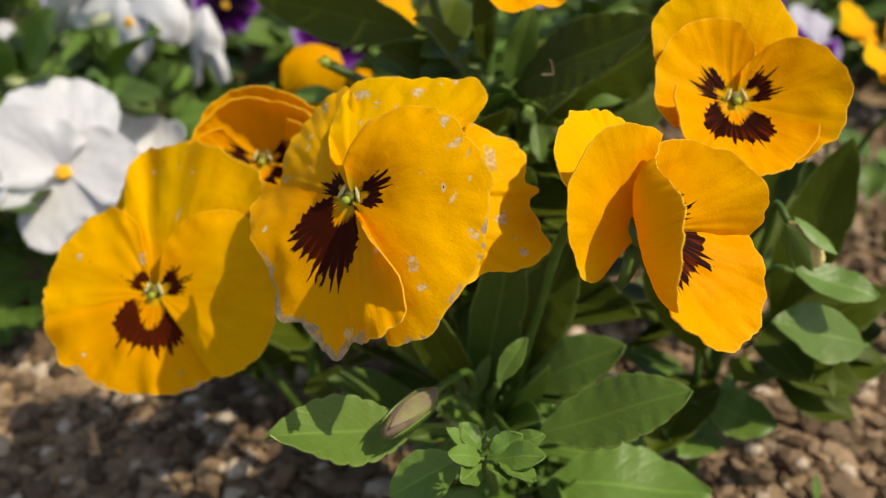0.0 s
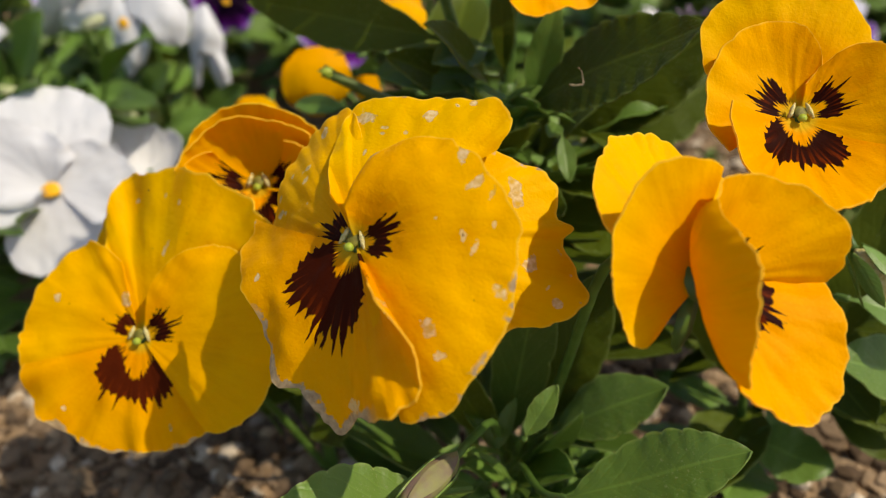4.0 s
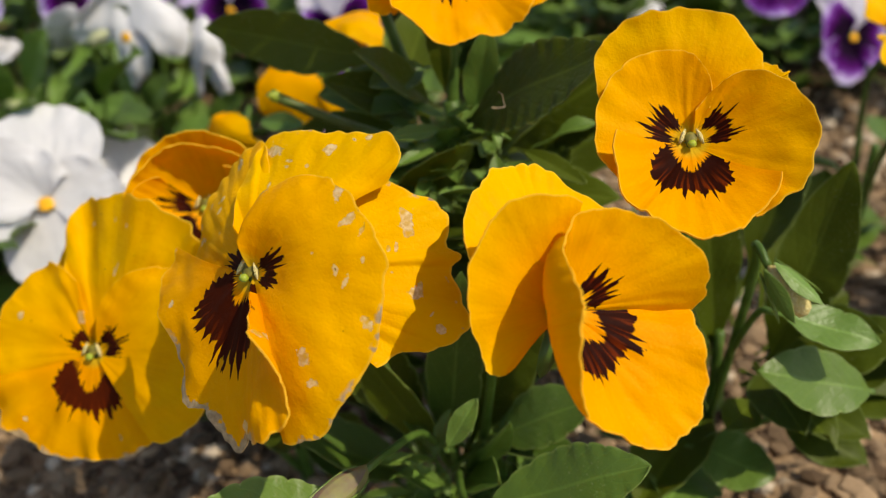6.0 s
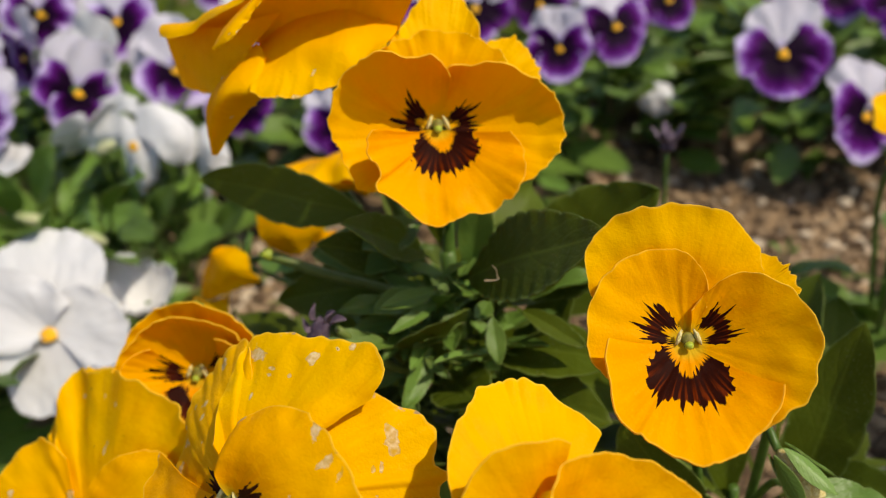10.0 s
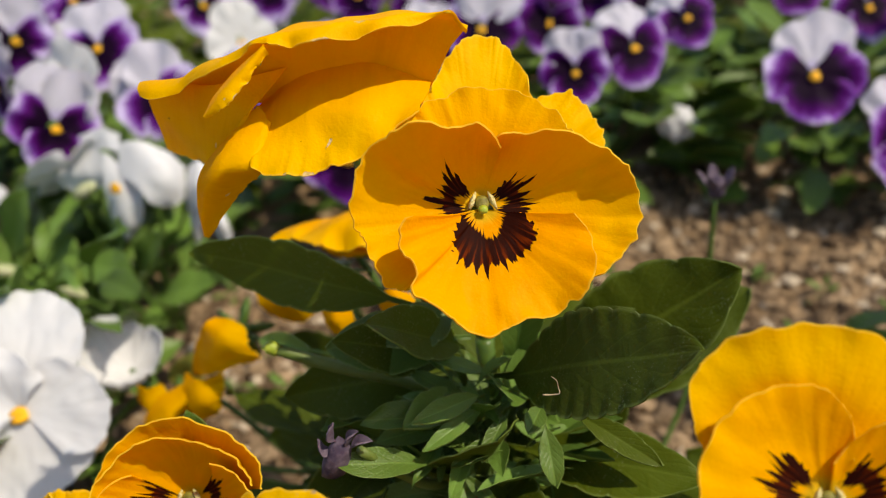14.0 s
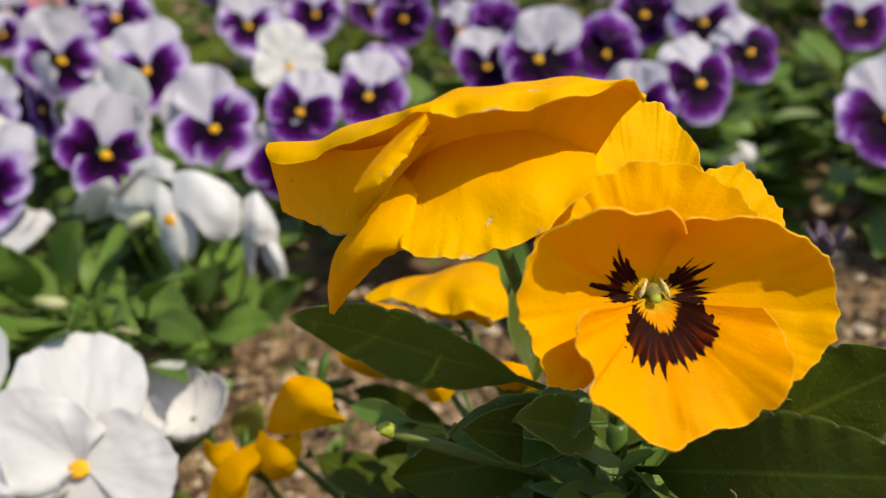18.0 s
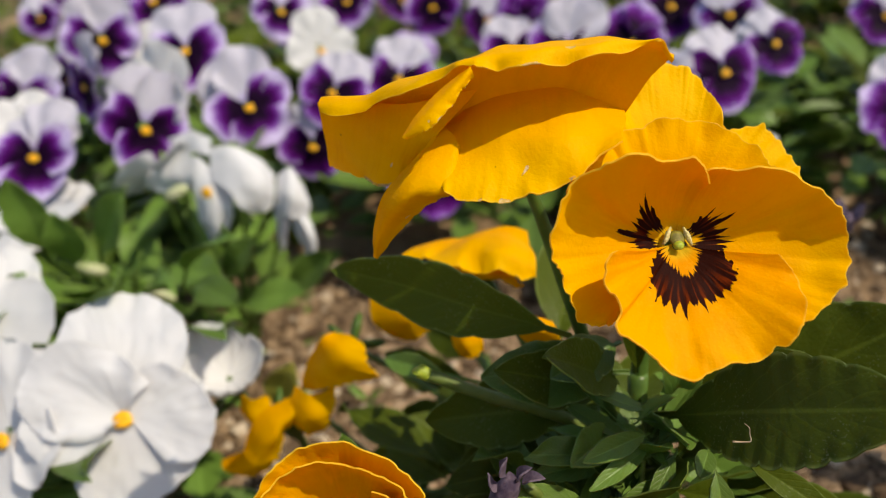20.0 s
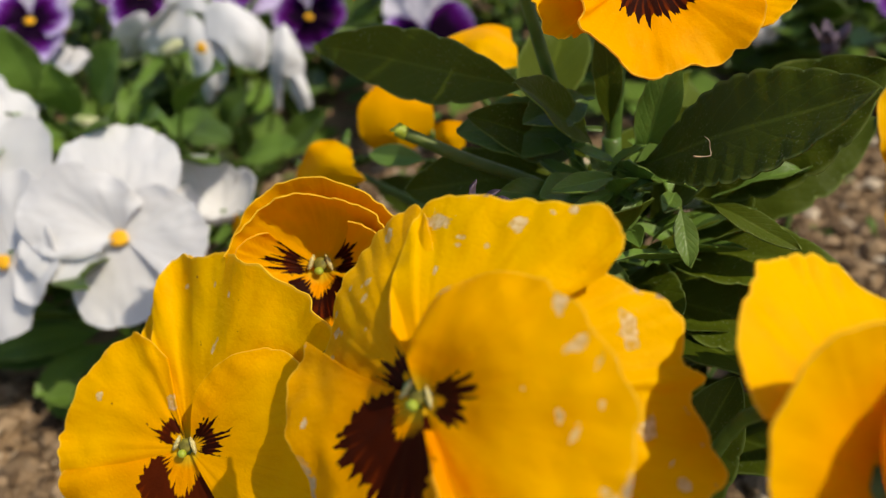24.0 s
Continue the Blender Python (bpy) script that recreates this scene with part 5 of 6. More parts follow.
def drooping_blooms():
    """Spent yellow blooms that hang low between the plants."""
    b = (-0.060, 0.335, 0.0)
    pl = plant_at(b, "yellow pansy with spent hanging blooms")
    h = blossom(pl, b, (-0.079, 0.326, 0.110), (-0.12, -0.85, 0.20), 12, "nodding yellow bloom, half withered", deep=0.006, neck=(-0.070, 0.338, 0.100), foot=(-0.012, 0.300, 0.085))
    loft(h, [[(-17, 0, -14), (-13, -2, -3), (-5, -6, 11), (-1, -4, 13)], [(-7, -8, -8), (-2, -11, 2), (3, -12, 10), (5, -8, 14)], [(6, -14, -2), (16, -16, 4), (13, -14, 8), (11, -10, 12)]], M_TOP, 1.4, 1.0)
    loft(h, [[(-18, -2, -11), (-20, -5, -17), (-21, -6, -24), (-16, -6, -29)], [(-11, -7, -11), (-12, -10, -16), (-14, -10, -23), (-14, -8, -29)], [(-3, -6, -9), (-3, -9, -15), (-6, -9, -22), (-12, -8, -28)]], M_TOP, 1.2, 0.9)
    loft(h, [[(-20, -2, -16), (-34, -4, -24), (-42, -6, -39)], [(-18, -6, -18), (-26, -11, -26), (-36, -11, -41)], [(-18, -4, -20), (-24, -6, -30), (-29, -6, -43)]], M_TOP, 1.2, 0.9)
    k = blossom(pl, b, (-0.116, 0.332, 0.072), (-0.15, -0.85, 0.25), 0, "limp yellow bloom hanging near the soil", deep=0.006, neck=(-0.105, 0.342, 0.078), foot=(-0.05, 0.325, 0.03))
    loft(k, [[(-22, 2, -18), (-13, 0, -12), (0, 0, -6)], [(-18, -5, -18), (-8, -7, -14), (1, -5, -8)], [(-12, -4, -20), (-2, -5, -17), (4, -2, -9)]], M_TOP, 1.2, 0.9)
    loft(k, [[(-2, 2, 2), (-8, 0, 8), (-6, 0, 16)], [(2, -4, 3), (-2, -6, 9), (-1, -4, 17)], [(7, -2, 2), (7, -4, 10), (4, -2, 18)]], M_TOP, 1.2, 0.9)
    y = blossom(pl, b, (-0.030, 0.314, 0.160), (0.05, 0.22, 0.97), 0, "yellow bloom facing upward, seen edge-on", deep=0.012, neck=(-0.024, 0.318, 0.142), foot=(0.004, 0.290, 0.09))
    loft(y, [[(-17, 10, -6), (-8, 12, -5), (0, 12, -3), (9, 12, -1), (17, 10, -2)], [(-20, 6, -6), (-10, 4, -4), (-1, 0, -2), (9, -2, -1), (19, -2, -5)], [(-22, 4, -7), (-13, -2, -4), (-2, -8, -3), (8, -10, -5), (21, -8, -9)]], M_TOP, 2.4, 1.2)
    loft(y, [[(-12, 6, -6), (-2, 4, -4), (10, 2, -5)], [(-8, -2, -6), (2, -6, -6), (14, -6, -9)], [(-6, -1, -9), (4, -4, -11), (16, -4, -13)]], M_TOP, 2.0, 1.2)
    z = blossom(pl, b, (-0.0555, 0.341, 0.1215), (-0.1, -0.85, 0.45), 0, "shaded yellow bloom behind a leaf", deep=0.012, neck=(-0.045, 0.350, 0.112), foot=(-0.002, 0.292, 0.08))
    loft(y, [[(14, -24, -14), (18, -26, -10), (24, -24, -13)], [(15, -25, -17), (20, -28, -14), (26, -26, -17)], [(18, -25, -20), (22, -27, -19), (27, -25, -21)]], M_TOP, 0.8, 0.6)
    loft(y, [[(-7, -10, -25), (-3, -12, -23), (2, -10, -24)], [(-6, -12, -29), (-2, -14, -28), (3, -11, -29)], [(-4, -12, -33), (0, -13, -33), (3, -11, -32)]], M_TOP, 0.8, 0.6)
    loft(z, [[(-8, 3, 12), (1, 4, 13), (10, 5, 10)], [(-14, -1, 5), (-2, -3, 6), (13, 1, 4)], [(-14, -3, -5), (-3, -5, -4), (12, 0, -4)], [(-8, -2, -12), (-1, -3, -14), (6, 0, -11)]], M_TOP, 0.8, 0.6)
    foliage(pl, b, (-0.008, 0.320, 0.0), 6, 0.012, 0.0, 0.06, M_LEAF, random.Random(53), (0.5, 0.8), (20, 60))
    for q in ([(-0.020, 0.300, 0.085), (-0.050, 0.312, 0.060), (-0.085, 0.330, 0.046), (-0.110, 0.345, 0.040)], [(-0.010, 0.310, 0.070), (-0.040, 0.330, 0.040), (-0.075, 0.352, 0.028), (-0.100, 0.372, 0.030)]):
        stem("runner", pl, b, q, 0.0013, 0.0010)
    leaf(pl, b, (-0.095, 0.335, 0.045), (-0.098, 0.318, 0.090), 0.013, (-0.6, -0.8, 0.2))
    leaf(pl, b, (-0.075, 0.30, 0.05), (-0.078, 0.292, 0.095), 0.012, (-0.2, -0.9, 0.2), M_LEAF_LIGHT)
    stem("main_stem", pl, b, [(-0.060, 0.335, -0.01), (-0.058, 0.335, 0.03), (-0.056, 0.335, 0.06)], 0.0028, 0.002)


def far_right_plant():
    b = (0.205, 0.385, 0.0)
    pl = plant_at(b, "yellow pansy at the edge of the bare soil")
    for c, n, roll in (((0.2060, 0.371, 0.124), (0.50, -0.50, 0.65), 0), ((0.1850, 0.300, 0.128), (0.60, -0.35, 0.75), 10)):
        f = blossom(pl, b, c, n, roll, "yellow bloom turned aside")
        simple_petals(f, 27, M_TOP, M_SIDE, M_LOW, random.Random(int(c[1] * 1000)))
        heart(f, 1.5)
    foliage(pl, b, (0.228, 0.372, 0.0), 24, 0.035, 0.0, 0.07, M_LEAF_MID, random.Random(61), (0.6, 1.0), (0, 60))
    stem("main_stem", pl, b, [(0.205, 0.385, -0.01), (0.205, 0.384, 0.04), (0.204, 0.382, 0.07)], 0.0028, 0.002)


def simple_petals(f, r, top, side, low, rnd, res=(9, 17), flop=0.0):
    """Five petals of an ordinary pansy face of radius r mm."""
    j = lambda a, b: rnd.uniform(a, b)
    t = j(0.9, 1.1)
    up = j(-6, 2) + flop
    petal(f, [(35, 0.75 * r, up), (52, 1.02 * r * t, up), (75, 1.10 * r * t, up - 1), (97, 1.05 * r * t, up), (112, 0.8 * r, up)], top, -3, 1.5, ruffle=j(0.5, 1.5), res=res, crease=0.08)
    petal(f, [(145, 0.75 * r, up), (128, 1.02 * r, up), (105, 1.10 * r, up + 1), (83, 1.02 * r, up), (68, 0.8 * r, up)], top, -1.8, 1.5, ruffle=j(0.5, 1.5), res=res, crease=0.08)
    for sx, ax in ((1, 14), (-1, 166)):
        base = [(58, 0.55, 1), (42, 0.82, 2), (20, 0.95, 3), (-4, 0.95, 3), (-28, 0.82, 2), (-44, 0.55, 1)]
        lift = j(-1, 3)
        petal(f, [(a if sx > 0 else 180 - a, q * r * j(0.96, 1.04), w + lift) for a, q, w in base], side, 0.0 + 0.3 * sx, 1.5, ruffle=j(0.4, 1.4), axis=ax, res=res, crease=0.08)
    lift = j(-3, 3) - flop
    petal(f, [(-158, 0.5 * r, lift), (-138, 0.78 * r, lift), (-114, 0.93 * r, lift), (-90, 0.97 * r, lift), (-66, 0.93 * r, lift), (-42, 0.78 * r, lift), (-22, 0.5 * r, lift)], low, 1.2, 1.5, ruffle=j(0.6, 1.8), axis=-90, res=res, crease=0.08)


def heart_face(f, r, top, low, rnd, res=(11, 27)):
    """A pansy whose three lower petals make a broad heart in front of two tall pale upper ones."""
    j = lambda a, b: rnd.uniform(a, b)
    up = j(-7, 3)
    for sx in (1, -1):
        t, flop = j(0.95, 1.15), j(-5, 4)
        rim = [(22, 0.6), (40, 0.94), (60, 1.12), (84, 1.12), (106, 0.94), (124, 0.6)]
        petal(f, [(a if sx > 0 else 180 - a, q * r * t * j(0.95, 1.05), up + flop * q * j(0.5, 1.3)) for a, q in rim], top, -2.6 + 0.5 * sx, 1.5, ruffle=j(1.0, 2.6), waves=j(2, 4), res=res, crease=0.3, crinkle=2.2, frill=0.5)
    for sx in (1, -1):
        lift = j(-4, 3)
        rim = [(76, 0.26), (60, 0.60), (42, 0.84), (20, 0.93), (-2, 0.92), (-26, 0.84), (-48, 0.60)]
        petal(f, [(a if sx > 0 else 180 - a, q * r * j(0.94, 1.07), lift + j(-2, 2)) for a, q in rim], low, 0.3 * sx, 1.5, ruffle=j(0.8, 2.2), axis=20 if sx > 0 else 160, res=res, crease=0.22, crinkle=1.8, frill=0.5)
    lift = j(-5, 2)
    rim = [(-166, 0.55), (-145, 0.80), (-118, 0.88), (-90, 0.95), (-62, 0.88), (-35, 0.80), (-14, 0.55)]
    petal(f, [(a, q * r * j(0.96, 1.04), lift + j(-2, 2)) for a, q in rim], low, 1.2, 1.5, ruffle=j(0.8, 2.2), axis=-90, res=res, crease=0.22, crinkle=1.8, frill=0.5)


BLOOM_LABELS = {"white": "pure white bloom with a yellow eye", "purple": "white bloom with purple lower petals and a yellow eye", "edged": "white bloom with white-edged violet petals and a yellow eye",
                "dark": "deep purple bloom with a yellow eye", "pink": "pink bloom with a yellow eye"}


def pale_bloom(pl, b, c, n, r, rnd, kind, roll=0.0, flop=0.0):
    f = blossom(pl, b, c, n, roll, BLOOM_LABELS[kind])
    if kind in ("white", "pink"):
        mat = M_WHITE if kind == "white" else M_PINK
        simple_petals(f, r, mat, mat, mat, rnd, (11, 25), flop)
    elif kind == "dark":
        heart_face(f, r, M_PURPLE, M_PURPLE, rnd)
    else:
        heart_face(f, r, M_LILAC, M_PURPLE_EDGED if kind == "edged" else M_PURPLE, rnd)
    blob("eye", f, (0, -0.0013, 0.0016), (0.0036 * r / 34, 0.0030 * r / 34, 0.0009), M_EYE, "golden yellow eye", rnd.randint(1, 40), 0.5)
    return f


# ---- white plants beside the yellow ones ----
def white_front_plant():
    b = (-0.205, 0.365, 0.0)
    pl = plant_at(b, "white pansy with broad blooms", group="bedding pansies")
    w = blossom(pl, b, (-0.1664, 0.3245, 0.0844), (0.0, -0.70, 0.70), 0, "broad white bloom with a yellow eye", neck=(-0.169, 0.345, 0.072))
    petal(w, [(165, 41, 0), (149, 43, -3), (132, 53, -7), (120, 54, -9), (105, 53, -11), (85, 47, -10), (66, 40, -6), (46, 27, -3)], M_WHITE, -2.5, 1.5, crease=0.06, claw=1.0)
    petal(w, [(80, 14, 1), (68, 20, 2), (35, 28, 3), (13, 34, 3), (-4, 38, 3), (-24, 36, 2), (-40, 26, 1)], M_WHITE, 0.4, 1.5, crease=0.06, claw=1.0)
    petal(w, [(140, 22, 3), (155, 37, 2), (172, 39, 2), (194, 40, 2), (218, 31, 1), (231, 16, 0)], M_WHITE, 0.2, 1.5, arch=1.5, crease=0.06, claw=1.0)
    petal(w, [(-154, 14, -1), (-143, 22, -2), (-128, 31, -4), (-105, 36, -6), (-84, 35, -6), (-50, 33, -4), (-25, 34, -1), (-4, 30, 0), (8, 22, 0)], M_WHITE, -0.6, 1.5, crease=0.06, claw=1.0)
    petal(w, [(48, 16, 4), (80, 19, 6), (112, 27, 8), (140, 39, 7), (160, 43, 4), (176, 41, 3), (192, 33, 3), (208, 22, 3), (232, 9, 3)], M_WHITE, 1.0, 1.4, arch=2.5, ruffle=1.2, waves=4, frill=0.5, crease=0.1, claw=1.0)
    blob("eye", w, (0, -0.0015, 0.0010), (0.0040, 0.0036, 0.0008), M_EYE, "golden yellow eye", 2, 0.2)
    rnd = random.Random(71)
    pale_bloom(pl, b, (-0.2181, 0.3238, 0.074), (-0.2, -0.75, 0.55), 34, rnd, "white", 5)
    pale_bloom(pl, b, (-0.252, 0.372, 0.092), (0.1, -0.75, 0.6), 36, rnd, "white", -5)
    s = blossom(pl, b, (-0.1395, 0.360, 0.0755), (0.10, -0.42, 0.90), 0, "half-closed white bloom with folded petals", neck=(-0.140, 0.370, 0.060))
    petal(s, [(48, 13, 10), (70, 16, 13), (95, 19, 15), (120, 21, 17), (150, 20, 16), (178, 17, 13)], M_WHITE, -1.5, 1.2, belly=2, crease=0.3, frill=0.6)
    petal(s, [(150, 13, 12), (180, 16, 14), (215, 15, 14), (245, 13, 13), (270, 12, 11)], M_WHITE, -0.5, 1.2, belly=3, crease=0.3, frill=0.6)
    petal(s, [(-60, 12, 10), (-30, 15, 12), (0, 16, 14), (30, 17, 13), (62, 14, 10)], M_WHITE, -1, 1.2, belly=3, crease=0.4, frill=0.9)
    petal(s, [(210, 10, 9), (240, 13, 11), (265, 14, 12), (295, 14, 12), (320, 12, 10)], M_WHITE, 0.4, 1.2, belly=4, crease=0.4, frill=0.9)
    leaf(pl, b, (-0.128, 0.372, 0.050), (-0.1135, 0.366, 0.078), 0.015, (0.2, -0.8, 0.5), M_YELLOWED, 0.15, 0.4, 3, 0.15, label="small yellowing leaf")
    leaf(pl, b, (-0.200, 0.352, 0.020), (-0.246, 0.322, 0.026), 0.022, (0, -0.4, 0.9), M_LEAF_MID, 0.10, 0.2, 5, 0.15)
    leaf(pl, b, (-0.200, 0.350, 0.015), (-0.222, 0.312, 0.012), 0.018, (0, -0.4, 0.9), M_LEAF_MID, 0.10, 0.2, 5, 0.15)
    leaf(pl, b, (-0.190, 0.352, 0.018), (-0.196, 0.320, 0.014), 0.016, (0, -0.4, 0.9), M_LEAF_RICH, 0.10, 0.2, 5, 0.15)
    foliage(pl, b, (-0.235, 0.385, 0.0), 34, 0.055, 0.0, 0.05, M_LEAF_MID, rnd, (0.7, 1.1), (0, 45))
    foliage(pl, b, (-0.195, 0.35, 0.0), 8, 0.035, 0.0, 0.04, M_LEAF_RICH, rnd, (0.5, 0.8), (0, 40))
    stem("main_stem", pl, b, [(-0.205, 0.365, -0.01), (-0.204, 0.366, 0.03), (-0.203, 0.367, 0.06)], 0.003, 0.002)


def white_back_plant():
    b = (-0.185, 0.50, 0.0)
    pl = plant_at(b, "white pansy among green leaves", group="bedding pansies")
    rnd = random.Random(81)
    n1 = blossom(pl, b, (-0.1808, 0.480, 0.1105), (-0.25, -0.85, 0.30), 0, "nodding white bloom with drooping petals", neck=(-0.176, 0.500, 0.118), deep=0.012)
    loft(n1, [[(-2, 10, 19), (-2, 5, 11), (0, -2, 4)], [(11, 8, 20), (18, -4, 12), (12, -10, 2)], [(23, 10, 11), (28, -6, 4), (17, -12, -8)], [(29, 14, 2), (30, 0, -11), (22, -6, -14)]], M_WHITE, 1.2, 0.8)
    loft(n1, [[(-11, 10, 15), (-2, 6, 8), (6, 2, 2)], [(-12, 0, -1), (0, -6, -2), (10, -6, -7)], [(-11, -4, -16), (-1, -10, -19), (6, -6, -20)], [(-8, -4, -27), (-5, -6, -30), (-1, -4, -26)]], M_WHITE, 1.2, 0.8)
    loft(n1, [[(-10, 14, 11), (-29, 25, 12), (-41, 30, 5)], [(-12, 12, 2), (-34, 18, 1), (-49, 25, -1)], [(-16, 14, -7), (-41, 20, -10), (-56, 28, -9)]], M_WHITE, 1.2, 0.8)
    loft(n1, [[(-34, 30, 18), (-20, 28, 22), (-6, 22, 20)], [(-27, 25, 10), (-15, 18, 13), (-4, 12, 13)]], M_WHITE, 1.2, 0.8)
    blob("eye", n1, (0.001, -0.002, 0.0085), (0.0034, 0.0032, 0.0010), M_EYE, "golden yellow eye", 2, 0.2)
    n2 = blossom(pl, b, (-0.144, 0.482, 0.0983), (0.5, -0.7, 0.2), 0, "white bloom seen from its side", neck=(-0.146, 0.500, 0.106), deep=0.012)
    loft(n2, [[(-5, 8, 14), (3, 8, 18), (7, 10, 8)], [(-6, 0, 4), (5, -4, 8), (11, 4, -1)], [(-7, 0, -8), (2, -4, -7), (9, 2, -11)]], M_WHITE, 1.2, 0.8)
    loft(n2, [[(0, 2, -3), (5, -1, -3), (9, 4, -6)], [(2, 0, -17), (9, -4, -15), (13, 0, -18)], [(6, 2, -31), (9, 0, -33), (12, 2, -28)]], M_WHITE, 1.0, 0.8)
    loft(n2, [[(-9, 4, 0), (-4, 0, -2), (0, 2, -3)], [(-9, 2, -16), (-5, -2, -16), (-2, 2, -15)], [(-10, 4, -30), (-8, 2, -29), (-6, 4, -26)]], M_WHITE, 1.0, 0.8)
    for k, (p, ry, rz) in enumerate((((-0.2375, 0.440, 0.0845), 25, 20), ((-0.1991, 0.430, 0.0752), 20, -10), ((-0.1805, 0.440, 0.0721), 35, 30), ((-0.199, 0.470, 0.1122), -25, 5))):
        bud = blob("bud", pl, Vector(p) - Vector(b), (0.0085, 0.0032, 0.0034), M_PALE_BUD, "pale green and cream closed bud", k, 0.2)
        bud.rotation_euler = (0, radians(ry), radians(rz))
        stem("bud_stalk", pl, b, [p, (p[0] - 0.010, p[1] + 0.012, p[2] - 0.006), (p[0] - 0.012, p[1] + 0.02, p[2] - 0.035), (-0.19, 0.49, 0.02)], 0.0008, 0.0012)
    pale_bloom(pl, b, (-0.228, 0.515, 0.110), (-0.6, 0.2, 0.6), 29, rnd, "white", 0)
    pale_bloom(pl, b, (-0.296, 0.488, 0.090), (-0.1, -0.22, 0.97), 31, rnd, "white", 0, 4)
    for p, q, w, up in (((-0.266, 0.452, 0.085), (-0.268, 0.440, 0.136), 0.022, (0.3, -0.9, 0.2)), ((-0.238, 0.450, 0.085), (-0.210, 0.440, 0.127), 0.022, (-0.3, -0.9, 0.4)),
                        ((-0.250, 0.448, 0.080), (-0.246, 0.436, 0.118), 0.020, (0.2, -0.9, 0.3)), ((-0.205, 0.452, 0.078), (-0.168, 0.436, 0.080), 0.021, (0.0, -0.5, 0.9)),
                        ((-0.168, 0.450, 0.055), (-0.128, 0.438, 0.070), 0.020, (0.1, -0.5, 0.9)), ((-0.176, 0.452, 0.070), (-0.152, 0.446, 0.096), 0.016, (-0.2, -0.8, 0.5)),
                        ((-0.222, 0.448, 0.075), (-0.206, 0.430, 0.092), 0.020, (0.2, -0.6, 0.8)), ((-0.150, 0.470, 0.050), (-0.118, 0.462, 0.078), 0.018, (0.1, -0.7, 0.7))):
        leaf(pl, b, p, q, w, up, M_LEAF_LIGHT if w > 0.019 else M_LEAF_MID, 0.08, 0.25, 5, 0.12)
        stem("leaf_stalk", pl, b, [p, (p[0] - 0.004, p[1] + 0.012, p[2] - 0.012), (0.5 * p[0] - 0.095, 0.482, 0.03), (-0.187, 0.497, 0.01)], 0.0009, 0.0013)
    # Mid and light greens give this clump its sunlight by leaf colour.
    foliage(pl, b, (-0.220, 0.455, 0.0), 80, 0.080, 0.0, 0.075, M_LEAF_MID, rnd, (0.8, 1.2), (0, 50))
    foliage(pl, b, (-0.205, 0.44, 0.0), 50, 0.065, 0.0, 0.06, M_LEAF_LIGHT, rnd, (0.5, 1.0), (5, 60))
    foliage(pl, b, (-0.225, 0.446, 0.0), 40, 0.062, 0.040, 0.085, M_LEAF_LIGHT, random.Random(82), (0.9, 1.35), (10, 60), 0.72)
    stem("main_stem", pl, b, [(-0.185, 0.50, -0.01), (-0.185, 0.499, 0.03), (-0.186, 0.498, 0.06)], 0.003, 0.002)


